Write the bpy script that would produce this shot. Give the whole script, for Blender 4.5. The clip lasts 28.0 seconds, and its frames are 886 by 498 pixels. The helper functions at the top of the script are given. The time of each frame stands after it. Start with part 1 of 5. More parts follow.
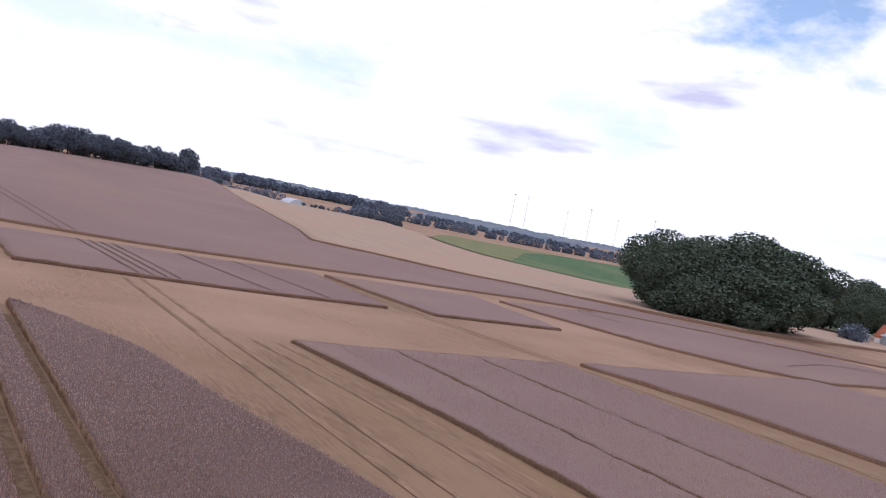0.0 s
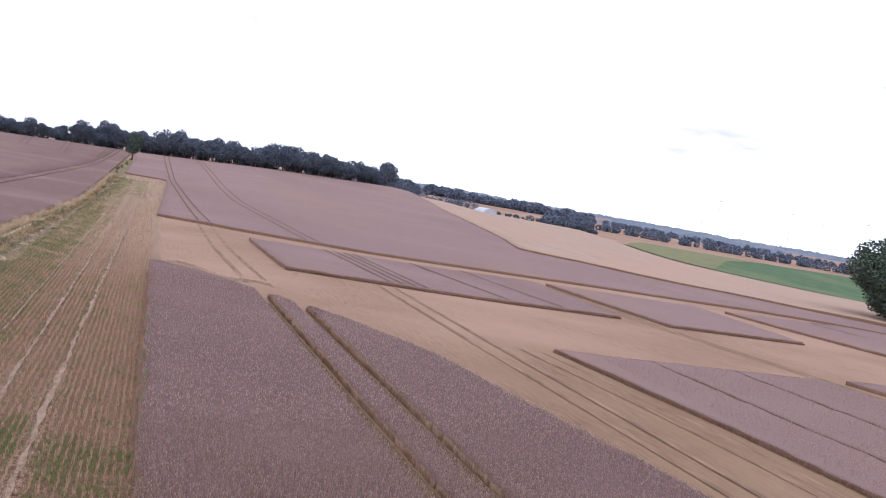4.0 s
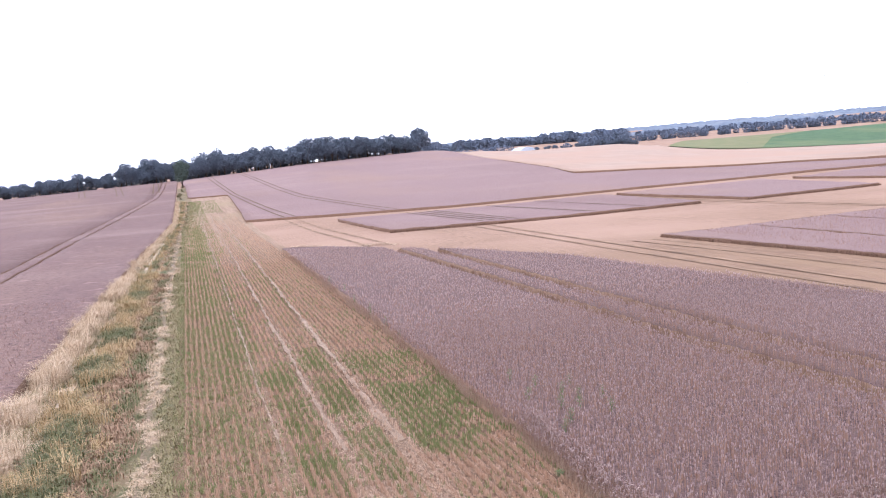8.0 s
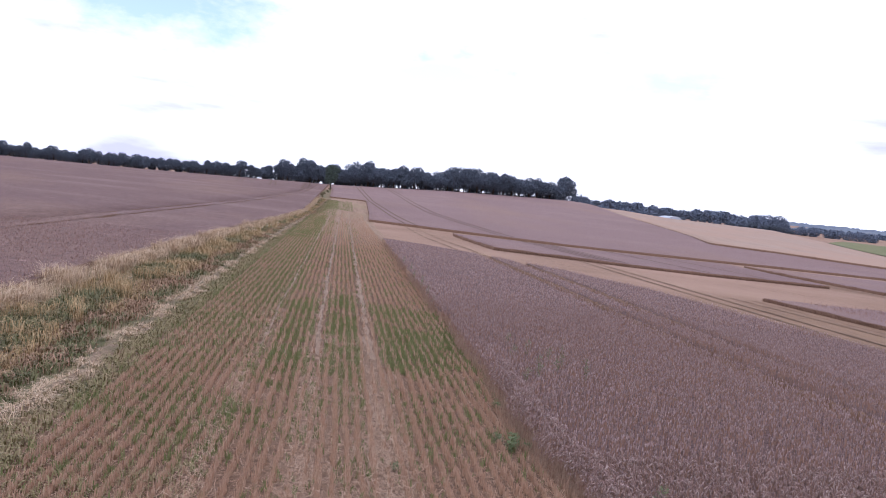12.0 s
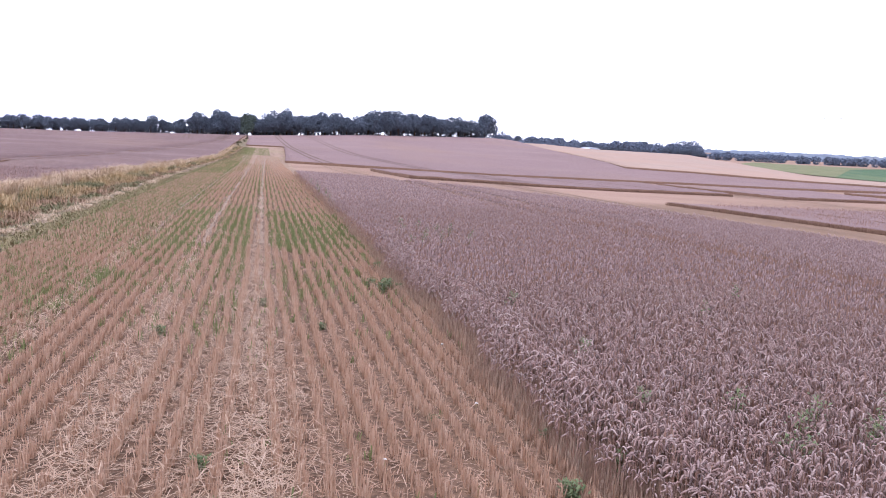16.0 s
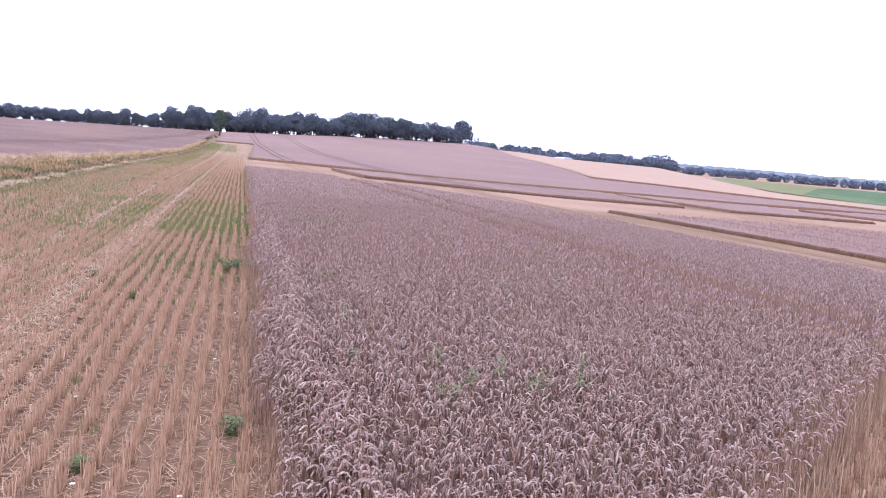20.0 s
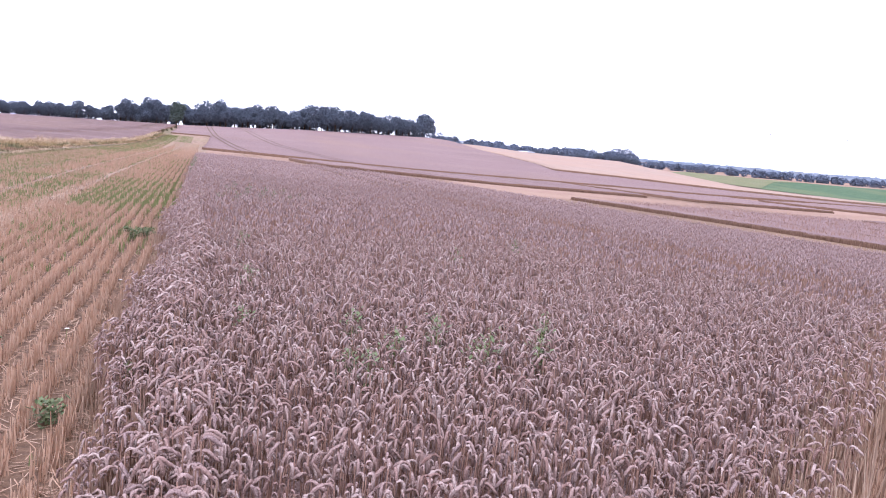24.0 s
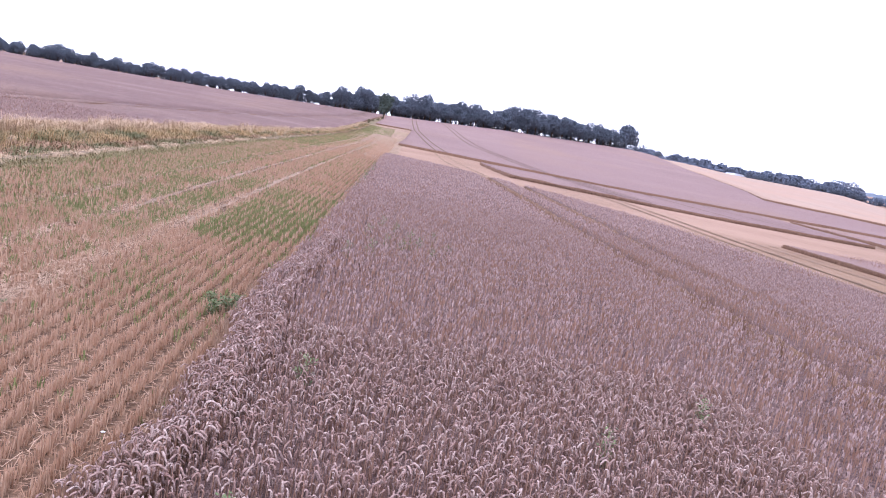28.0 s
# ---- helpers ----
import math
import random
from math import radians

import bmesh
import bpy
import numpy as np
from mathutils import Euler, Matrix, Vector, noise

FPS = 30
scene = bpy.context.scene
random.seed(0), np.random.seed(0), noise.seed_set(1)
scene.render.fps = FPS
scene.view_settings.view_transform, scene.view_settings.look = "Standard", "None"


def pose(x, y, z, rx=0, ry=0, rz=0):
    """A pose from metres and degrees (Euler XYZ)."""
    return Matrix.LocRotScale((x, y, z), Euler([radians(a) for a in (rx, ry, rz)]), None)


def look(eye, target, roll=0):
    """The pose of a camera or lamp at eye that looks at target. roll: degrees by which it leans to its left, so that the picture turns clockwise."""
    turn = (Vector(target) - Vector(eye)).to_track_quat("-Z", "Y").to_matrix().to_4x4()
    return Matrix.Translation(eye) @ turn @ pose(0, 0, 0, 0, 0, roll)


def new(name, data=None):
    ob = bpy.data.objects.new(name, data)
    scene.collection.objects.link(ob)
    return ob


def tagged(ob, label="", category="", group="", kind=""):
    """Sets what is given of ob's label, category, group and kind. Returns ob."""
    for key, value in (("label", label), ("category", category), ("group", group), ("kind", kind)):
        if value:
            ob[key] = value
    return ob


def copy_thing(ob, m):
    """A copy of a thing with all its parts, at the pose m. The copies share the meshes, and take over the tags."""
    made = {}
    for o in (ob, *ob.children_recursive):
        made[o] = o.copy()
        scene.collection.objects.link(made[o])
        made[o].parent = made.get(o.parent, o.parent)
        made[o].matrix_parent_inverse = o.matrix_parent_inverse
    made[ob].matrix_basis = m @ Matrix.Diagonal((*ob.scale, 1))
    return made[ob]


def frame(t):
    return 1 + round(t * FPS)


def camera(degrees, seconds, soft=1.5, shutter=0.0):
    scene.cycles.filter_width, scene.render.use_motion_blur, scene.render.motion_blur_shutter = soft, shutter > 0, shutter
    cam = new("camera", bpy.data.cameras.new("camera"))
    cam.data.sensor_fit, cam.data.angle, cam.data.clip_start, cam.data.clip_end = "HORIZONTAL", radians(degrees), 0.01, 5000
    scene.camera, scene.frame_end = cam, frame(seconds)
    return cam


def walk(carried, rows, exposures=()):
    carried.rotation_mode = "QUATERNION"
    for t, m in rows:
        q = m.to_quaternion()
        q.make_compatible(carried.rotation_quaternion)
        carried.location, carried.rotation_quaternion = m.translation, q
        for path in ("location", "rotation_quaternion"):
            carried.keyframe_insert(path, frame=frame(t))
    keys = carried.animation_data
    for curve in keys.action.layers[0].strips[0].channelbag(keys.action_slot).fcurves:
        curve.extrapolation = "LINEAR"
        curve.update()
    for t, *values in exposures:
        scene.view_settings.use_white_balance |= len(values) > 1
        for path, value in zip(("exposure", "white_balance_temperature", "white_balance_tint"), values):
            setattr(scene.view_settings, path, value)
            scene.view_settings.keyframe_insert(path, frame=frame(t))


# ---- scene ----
cam = camera(60, 28.0, soft=1.0)
# seconds, eye, target, roll
PATH = [
    (0, (5.37, -5.65, 10.92), (11.030, 2.588, 10.648), 11.23),
    (0.5, (6.53, -2.72, 10.54), (11.159, 6.141, 10.186), 11.16),
    (1, (5.28, -2.18, 10.54), (9.101, 7.049, 10.057), 10.91),
    (1.5, (4.00, -1.64, 10.28), (7.248, 7.811, 9.982), 10.83),
    (2, (3.30, -1.50, 10.24), (6.338, 8.015, 9.734), 10.13),
    (2.5, (2.41, -1.91, 9.93), (5.586, 7.557, 9.334), 9.91),
    (3, (1.67, -1.89, 9.75), (5.039, 7.503, 9.071), 9.80),
    (3.5, (0.72, -2.14, 9.99), (4.288, 7.178, 9.290), 10.05),
    (5.5, (-5.00, -8.81, 9.66), (-1.429, 0.534, 9.562), 10.28),
    (6, (-5.75, -9.59, 8.88), (-2.257, -0.223, 8.805), 9.90),
    (6.5, (-6.89, -9.54, 9.08), (-3.441, -0.156, 8.992), 10.92),
    (7, (-7.89, -9.49, 9.00), (-4.492, -0.106, 8.385), 6.28),
    (7.5, (-8.92, -8.77, 8.88), (-6.129, 0.778, 7.881), -2.71),
    (8, (-8.10, -7.67, 7.95), (-5.017, 1.774, 6.777), -4.42),
    (8.5, (-7.72, -7.74, 7.43), (-4.572, 1.704, 6.514), -2.38),
    (9, (-7.05, -7.91, 6.92), (-3.857, 1.543, 6.200), 1.68),
    (9.5, (-6.37, -8.06, 6.49), (-3.872, 1.609, 5.876), 4.48),
    (10, (-6.02, -9.28, 6.65), (-4.442, 0.578, 6.041), 6.64),
    (10.5, (-5.57, -9.83, 6.29), (-4.073, 0.044, 5.751), 7.78),
    (11, (-5.09, -9.65, 5.82), (-3.657, 0.229, 5.225), 7.77),
    (11.5, (-4.76, -9.56, 5.39), (-3.379, 0.326, 4.778), 7.10),
    (13.5, (-3.67, -8.02, 3.38), (-2.170, 1.845, 2.717), 5.25),
    (14, (-3.57, -8.20, 3.16), (-1.944, 1.639, 2.449), 5.41),
    (14.5, (-3.40, -8.70, 3.05), (-1.650, 1.116, 2.238), 4.84),
    (15, (-3.24, -9.41, 3.06), (-1.335, 0.365, 2.112), 4.40),
    (15.5, (-3.30, -9.93, 3.02), (-1.098, -0.243, 1.882), 4.67),
    (16, (-3.08, -10.13, 2.97), (-0.763, -0.484, 1.735), 3.08),
    (16.5, (-2.87, -10.41, 2.92), (-0.390, -0.787, 1.780), 2.94),
    (17, (-2.60, -10.78, 2.90), (0.011, -1.180, 1.900), 3.60),
    (17.5, (-2.22, -11.03, 2.94), (0.385, -1.417, 2.020), 4.13),
    (18, (-1.84, -11.27, 3.00), (0.765, -1.667, 2.055), 4.64),
    (18.5, (-1.48, -11.57, 3.02), (1.145, -1.967, 2.057), 5.37),
    (19, (-1.11, -11.71, 3.03), (1.522, -2.112, 2.016), 5.76),
    (19.5, (-0.71, -11.55, 2.92), (1.896, -1.960, 1.827), 5.46),
    (20, (-0.44, -11.59, 2.84), (2.164, -2.006, 1.693), 5.25),
    (20.5, (-0.19, -11.52, 2.75), (2.378, -1.925, 1.624), 5.19),
    (22.5, (0.27, -10.81, 2.29), (2.743, -1.168, 1.342), 5.01),
    (23, (0.30, -10.55, 2.15), (3.033, -0.981, 1.182), 5.28),
    (23.5, (0.39, -10.18, 2.02), (3.339, -0.679, 1.004), 5.37),
    (24, (0.52, -9.78, 2.06), (3.581, -0.330, 0.896), 5.24),
    (24.5, (0.66, -9.31, 2.09), (3.756, 0.120, 0.870), 5.10),
    (25, (0.79, -8.78, 2.11), (3.874, 0.650, 0.871), 4.85),
    (25.5, (0.92, -8.17, 2.15), (3.933, 1.281, 0.893), 4.61),
    (26, (1.08, -7.46, 2.16), (3.884, 2.059, 0.927), 4.71),
    (26.5, (1.25, -6.31, 2.32), (3.725, 3.298, 1.036), 5.86),
    (27, (1.50, -6.38, 2.67), (3.590, 3.305, 1.327), 7.15),
    (27.5, (1.88, -6.73, 3.11), (3.407, 3.050, 1.676), 8.29),
    (28, (1.85, -5.91, 3.32), (2.558, 3.957, 1.847), 10.66),
]
walk(cam, [(t, look(e, g, r)) for t, e, g, r in PATH],
     exposures=[(t, e, np.interp(t, (0, 6, 8, 17), (5750, 5600, 5500, 5420)), np.interp(t, (0, 7, 10, 15, 28), (19, 18, 21, 23, 26))) for t, e in (
         (0, -0.68), (0.5, -1.0), (1.0, -0.65), (2.0, -0.47), (3.0, -0.12), (5.5, -0.66), (6.5, -0.67), (7.0, -0.69), (8.0, 0.42), (9.0, 0.5),
         (10.0, -0.16), (11.0, -0.46), (14.0, -0.32), (15.0, -0.2), (16.0, 0.12), (18.0, 0.34), (23.0, 0.38), (28.0, 0.38))])

# ---- light: broken bright cloud with a soft sun ----
SUN_EL, SUN_AZ = radians(50), radians(215)


def build_world():
    w = bpy.data.worlds.new("sky")
    scene.world = w
    w.use_nodes = True
    n, l = w.node_tree.nodes, w.node_tree.links
    n.clear()
    out, bg = n.new("ShaderNodeOutputWorld"), n.new("ShaderNodeBackground")
    sky = n.new("ShaderNodeTexSky")
    sky.sky_type, sky.sun_disc, sky.sun_elevation, sky.sun_rotation = "NISHITA", False, SUN_EL, SUN_AZ
    tc, mp = n.new("ShaderNodeTexCoord"), n.new("ShaderNodeMapping")
    mp.inputs["Scale"].default_value = (1.0, 1.0, 1.7)
    mp.inputs["Rotation"].default_value = (0, 0, radians(8))
    mp.inputs["Location"].default_value = (0.35, 0.1, 0.2)
    ns = n.new("ShaderNodeTexNoise")
    ns.inputs["Scale"].default_value, ns.inputs["Detail"].default_value, ns.inputs["Roughness"].default_value = 2.6, 9, 0.55
    ramp = n.new("ShaderNodeValToRGB")
    ramp.color_ramp.elements[0].position, ramp.color_ramp.elements[1].position = 0.33, 0.4
    ns2 = n.new("ShaderNodeTexNoise")
    ns2.inputs["Scale"].default_value, ns2.inputs["Detail"].default_value = 4.5, 7
    mp2 = n.new("ShaderNodeMapping")
    mp2.inputs["Scale"].default_value = (1.0, 1.0, 5.0)
    ramp2 = n.new("ShaderNodeValToRGB")
    ramp2.color_ramp.elements[0].position, ramp2.color_ramp.elements[1].position = 0.31, 0.43
    ramp2.color_ramp.elements[0].color, ramp2.color_ramp.elements[1].color = (9.2, 9.0, 10.6, 1), (14.4, 14.3, 14.4, 1)
    ns3, mp3 = n.new("ShaderNodeTexNoise"), n.new("ShaderNodeMapping")
    ns3.inputs["Scale"].default_value, ns3.inputs["Detail"].default_value, ns3.inputs["Roughness"].default_value = 7.0, 8, 0.6
    mp3.inputs["Scale"].default_value = (1.0, 1.0, 2.2)
    l.new(tc.outputs["Generated"], mp3.inputs["Vector"]), l.new(mp3.outputs[0], ns3.inputs["Vector"])
    mix = n.new("ShaderNodeMixRGB")
    l.new(tc.outputs["Generated"], mp.inputs["Vector"]), l.new(mp.outputs[0], ns.inputs["Vector"])
    l.new(tc.outputs["Generated"], mp2.inputs["Vector"]), l.new(mp2.outputs[0], ns2.inputs["Vector"])
    l.new(ns.outputs["Fac"], ramp.inputs[0]), l.new(ns2.outputs["Fac"], ramp2.inputs[0])
    gain = n.new("ShaderNodeMixRGB")
    gain.blend_type, gain.inputs[0].default_value, gain.inputs[2].default_value = "MULTIPLY", 1.0, (2.3, 2.3, 2.2, 1)
    l.new(sky.outputs[0], gain.inputs[1])
    sep, low, top = n.new("ShaderNodeSeparateXYZ"), n.new("ShaderNodeMapRange"), n.new("ShaderNodeMath")
    low.inputs["From Min"].default_value, low.inputs["From Max"].default_value = 0.03, 0.2
    low.inputs["To Min"].default_value, low.inputs["To Max"].default_value = 1.0, 0.0
    top.operation = "MAXIMUM"
    l.new(tc.outputs["Generated"], sep.inputs[0]), l.new(sep.outputs[2], low.inputs["Value"])
    l.new(low.outputs[0], top.inputs[0]), l.new(ramp.outputs[0], top.inputs[1])
    # blue gaps between the clouds: bearing, height in degrees, half width, half height and the veil left in them
    cover = top.outputs[0]
    for az, el, wide, tall, veil in ((-16, 11.2, 0.14, 0.038, 0.2), (13, 9.2, 0.26, 0.017, 0.66), (25, 10.0, 0.07, 0.028, 0.55), (55, 19.2, 0.12, 0.045, 0.1), (45.5, 9.4, 0.06, 0.03, 0.6)):
        off, scl, size, edge, hole, keep = (n.new("ShaderNodeVectorMath"), n.new("ShaderNodeVectorMath"), n.new("ShaderNodeVectorMath"), n.new("ShaderNodeMath"), n.new("ShaderNodeMapRange"), n.new("ShaderNodeMath"))
        off.operation, scl.operation, size.operation, edge.operation, keep.operation = "SUBTRACT", "MULTIPLY", "LENGTH", "MULTIPLY_ADD", "MINIMUM"
        a, e = radians(az), radians(el)
        off.inputs[1].default_value = (math.sin(a) * math.cos(e), math.cos(a) * math.cos(e), math.sin(e))
        scl.inputs[1].default_value = (1 / wide, 1 / wide, 1 / tall)
        edge.inputs[1].default_value = 5.5
        hole.inputs["From Min"].default_value, hole.inputs["From Max"].default_value = 2.9, 4.1
        hole.inputs["To Min"].default_value = veil
        l.new(tc.outputs["Generated"], off.inputs[0]), l.new(off.outputs[0], scl.inputs[0]), l.new(scl.outputs[0], size.inputs[0])
        l.new(ns3.outputs["Fac"], edge.inputs[0]), l.new(size.outputs["Value"], edge.inputs[2]), l.new(edge.outputs[0], hole.inputs["Value"])
        l.new(cover, keep.inputs[0]), l.new(hole.outputs[0], keep.inputs[1])
        cover = keep.outputs[0]
    l.new(cover, mix.inputs[0]), l.new(gain.outputs[0], mix.inputs[1]), l.new(ramp2.outputs[0], mix.inputs[2])
    l.new(mix.outputs[0], bg.inputs[0]), l.new(bg.outputs[0], out.inputs[0])
    bg.inputs[1].default_value = 0.12


build_world()
sun = bpy.data.lights.new("sun", "SUN")
sun.energy, sun.angle, sun.color = 0.6, radians(12), (1.0, 0.96, 0.9)
new("sun", sun).matrix_world = look((0, 0, 50), (50 * -math.sin(SUN_AZ) / math.tan(SUN_EL), 50 * -math.cos(SUN_AZ) / math.tan(SUN_EL), 0))


# ---- materials ----
def material(name, build, rough=0.9, bump=0.0, scale=20.0, spec=0.2):
    """build(nodes, links, uv) gives the socket of the base colour; uv is the place in metres."""
    m = bpy.data.materials.new(name)
    m.use_nodes = True
    n, l = m.node_tree.nodes, m.node_tree.links
    b = n["Principled BSDF"]
    b.inputs["Roughness"].default_value = rough
    b.inputs["Specular IOR Level"].default_value = spec
    uv = n.new("ShaderNodeTexCoord").outputs["Object"]
    l.new(build(n, l, uv), b.inputs["Base Color"])
    if bump:
        t = n.new("ShaderNodeTexNoise")
        t.inputs["Scale"].default_value, t.inputs["Detail"].default_value = scale, 5
        l.new(uv, t.inputs["Vector"])
        bp = n.new("ShaderNodeBump")
        bp.inputs["Strength"].default_value, bp.inputs["Distance"].default_value = 1.0, bump
        l.new(t.outputs["Fac"], bp.inputs["Height"]), l.new(bp.outputs[0], b.inputs["Normal"])
    return m


def noise_mix(n, l, uv, a, b, scale, lo=0.35, hi=0.65, stretch=(1, 1, 1), detail=4):
    """A blend of two colours, or sockets, by noise."""
    mp = n.new("ShaderNodeMapping")
    mp.inputs["Scale"].default_value = stretch
    t = n.new("ShaderNodeTexNoise")
    t.inputs["Scale"].default_value, t.inputs["Detail"].default_value = scale, detail
    r = n.new("ShaderNodeMapRange")
    r.inputs["From Min"].default_value, r.inputs["From Max"].default_value = lo, hi
    l.new(uv, mp.inputs["Vector"]), l.new(mp.outputs[0], t.inputs["Vector"]), l.new(t.outputs["Fac"], r.inputs["Value"])
    return mix_by(n, l, r.outputs[0], a, b)


def mix_by(n, l, fac, a, b):
    mx = n.new("ShaderNodeMixRGB")
    l.new(fac, mx.inputs[0])
    for sock, v in ((mx.inputs[1], a), (mx.inputs[2], b)):
        if isinstance(v, tuple):
            sock.default_value = (*v, 1)
        else:
            l.new(v, sock)
    return mx.outputs[0]


def island_mix(n, l, colours):
    """One of the colours for each loose piece."""
    g = n.new("ShaderNodeNewGeometry")
    r = n.new("ShaderNodeValToRGB")
    e = r.color_ramp.elements
    while len(e) < len(colours):
        e.new(0.5)
    for k, c in enumerate(colours):
        e[k].position, e[k].color = k / (len(colours) - 1), (*c, 1)
    l.new(g.outputs["Random Per Island"], r.inputs[0])
    return r.outputs[0]


def crop_top(a, b, c):
    """Standing crop seen from afar: fine grain, patches, and broad bands."""
    def build(n, l, uv):
        fine = noise_mix(n, l, uv, a, b, 16.0, 0.36, 0.64, (1, 1, 1), 6)
        mid = noise_mix(n, l, uv, fine, c, 0.5, 0.4, 0.7, (1, 0.35, 1), 6)
        broad = noise_mix(n, l, uv, mid, (0.3, 0.19, 0.125), 0.035, 0.5, 0.95, (1, 0.4, 1))
        return noise_mix(n, l, uv, broad, (0.3, 0.205, 0.175), 0.06, 0.5, 0.9, (0.5, 1, 1), 5)
    return build


WHEAT_TOP = material("ripe_wheat_top", lambda n, l, uv: noise_mix(n, l, uv, crop_top((0.31, 0.205, 0.185), (0.19, 0.12, 0.105), (0.25, 0.165, 0.145))(n, l, uv), (0.215, 0.138, 0.122), 0.022, 0.48, 0.72, (1, 0.35, 1), 5), 0.95, 0.10, 14.0)
SIDE_TOP = material("ripe_reddish_crop_top", lambda n, l, uv: noise_mix(n, l, uv, noise_mix(n, l, uv, crop_top((0.255, 0.157, 0.135), (0.12, 0.073, 0.062), (0.19, 0.117, 0.1))(n, l, uv), (0.1, 0.063, 0.055), 3.2, 0.52, 0.72, (1, 1, 1), 7), (0.31, 0.2, 0.17), 1.3, 0.6, 0.75, (0.6, 1, 1), 7), 0.95, 0.16, 6.0)
SIDE_EAR = material("reddish_ears", lambda n, l, uv: island_mix(n, l, [(0.2, 0.122, 0.104), (0.32, 0.212, 0.182), (0.25, 0.157, 0.133), (0.37, 0.26, 0.225)]), 0.9)
# Brown straw, painted darker to stand for the shade between the ears.
WHEAT_UNDER_SHADED = material("shaded_straw_below_ears", crop_top((0.24, 0.155, 0.135), (0.105, 0.067, 0.058), (0.18, 0.115, 0.1)), 0.95, 0.12, 14.0)
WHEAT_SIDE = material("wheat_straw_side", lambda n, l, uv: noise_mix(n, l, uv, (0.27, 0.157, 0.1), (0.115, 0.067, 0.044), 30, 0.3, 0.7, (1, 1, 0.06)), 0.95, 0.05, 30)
STALK_WALL = material("standing_stalks", lambda n, l, uv: noise_mix(n, l, uv, (0.38, 0.245, 0.158), (0.2, 0.125, 0.08), 45, 0.3, 0.7, (1, 1, 0.05)), 0.95, 0.03, 40)
WHEAT_PLANT = material("wheat_ear", lambda n, l, uv: noise_mix(n, l, uv, noise_mix(n, l, uv, island_mix(n, l, [(0.23, 0.135, 0.105), (0.42, 0.298, 0.252), (0.3, 0.182, 0.147), (0.52, 0.4, 0.345), (0.38, 0.258, 0.22), (0.29, 0.205, 0.185)]), (0.17, 0.1, 0.08), 130, 0.5, 0.68), (0.58, 0.46, 0.39), 210, 0.6, 0.72), 0.85)
WHEAT_MASS = material("massed_wheat_ears", lambda n, l, uv: island_mix(n, l, [(0.26, 0.168, 0.145), (0.38, 0.27, 0.238), (0.31, 0.206, 0.18), (0.42, 0.305, 0.272), (0.35, 0.242, 0.214)]), 0.9)
WHEAT_STALK = material("wheat_stalk", lambda n, l, uv: island_mix(n, l, [(0.3, 0.175, 0.122), (0.4, 0.252, 0.182), (0.34, 0.205, 0.146)]), 0.85)
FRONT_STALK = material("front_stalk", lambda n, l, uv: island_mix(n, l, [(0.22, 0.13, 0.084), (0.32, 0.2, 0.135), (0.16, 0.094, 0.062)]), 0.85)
EDGE_STALK = material("edge_stalk", lambda n, l, uv: island_mix(n, l, [(0.36, 0.222, 0.145), (0.46, 0.31, 0.21), (0.22, 0.135, 0.088), (0.52, 0.385, 0.275), (0.28, 0.17, 0.11)]), 0.85)
STUBBLE_STALK = material("stubble_stalk", lambda n, l, uv: island_mix(n, l, [(0.38, 0.225, 0.138), (0.52, 0.345, 0.23), (0.44, 0.265, 0.163), (0.57, 0.405, 0.285), (0.3, 0.175, 0.106)]), 0.85)
STRAW = material("loose_straw", lambda n, l, uv: island_mix(n, l, [(0.48, 0.335, 0.222), (0.4, 0.265, 0.168), (0.55, 0.405, 0.285)]), 0.8)
STRAW_BED = material("straw_bed", lambda n, l, uv: noise_mix(n, l, uv, (0.4, 0.285, 0.2), (0.22, 0.15, 0.098), 5, 0.3, 0.7, (1, 0.4, 1)), 0.9, 0.05, 30)
WEED_LEAF = material("weed_leaves", lambda n, l, uv: island_mix(n, l, [(0.1, 0.13, 0.052), (0.155, 0.185, 0.082), (0.125, 0.155, 0.064), (0.19, 0.215, 0.105)]), 0.7)
GREEN_BLADE = material("green_regrowth", lambda n, l, uv: island_mix(n, l, [(0.145, 0.168, 0.058), (0.235, 0.248, 0.095), (0.185, 0.205, 0.074)]), 0.7)
LIME_GRASS = material("yellow_green_grass", lambda n, l, uv: island_mix(n, l, [(0.21, 0.18, 0.075), (0.29, 0.235, 0.115), (0.25, 0.21, 0.1), (0.34, 0.25, 0.145)]), 0.75)
DEEP_GREEN = material("deep_green_grass", lambda n, l, uv: island_mix(n, l, [(0.1, 0.105, 0.045), (0.145, 0.145, 0.06), (0.2, 0.18, 0.08), (0.12, 0.12, 0.055)]), 0.75)
GOLD_GRASS = material("golden_grass", lambda n, l, uv: island_mix(n, l, [(0.46, 0.31, 0.15), (0.37, 0.24, 0.11), (0.54, 0.39, 0.21), (0.28, 0.2, 0.085)]), 0.8)
PALE_GRASS = material("pale_feathery_grass", lambda n, l, uv: island_mix(n, l, [(0.56, 0.41, 0.265), (0.66, 0.51, 0.35), (0.45, 0.31, 0.18), (0.5, 0.36, 0.22)]), 0.8)
RUST_GRASS = material("rusty_grass", lambda n, l, uv: island_mix(n, l, [(0.31, 0.185, 0.11), (0.4, 0.255, 0.16), (0.23, 0.14, 0.08), (0.36, 0.25, 0.15)]), 0.8)
PALE_FIELD = material("pale_ripe_crop_top", lambda n, l, uv: noise_mix(n, l, uv, noise_mix(n, l, uv, (0.385, 0.277, 0.205), (0.325, 0.23, 0.168), 0.5, 0.35, 0.65, (1, 0.15, 1), 6), (0.38, 0.25, 0.175), 0.03), 0.95, 0.05, 5)
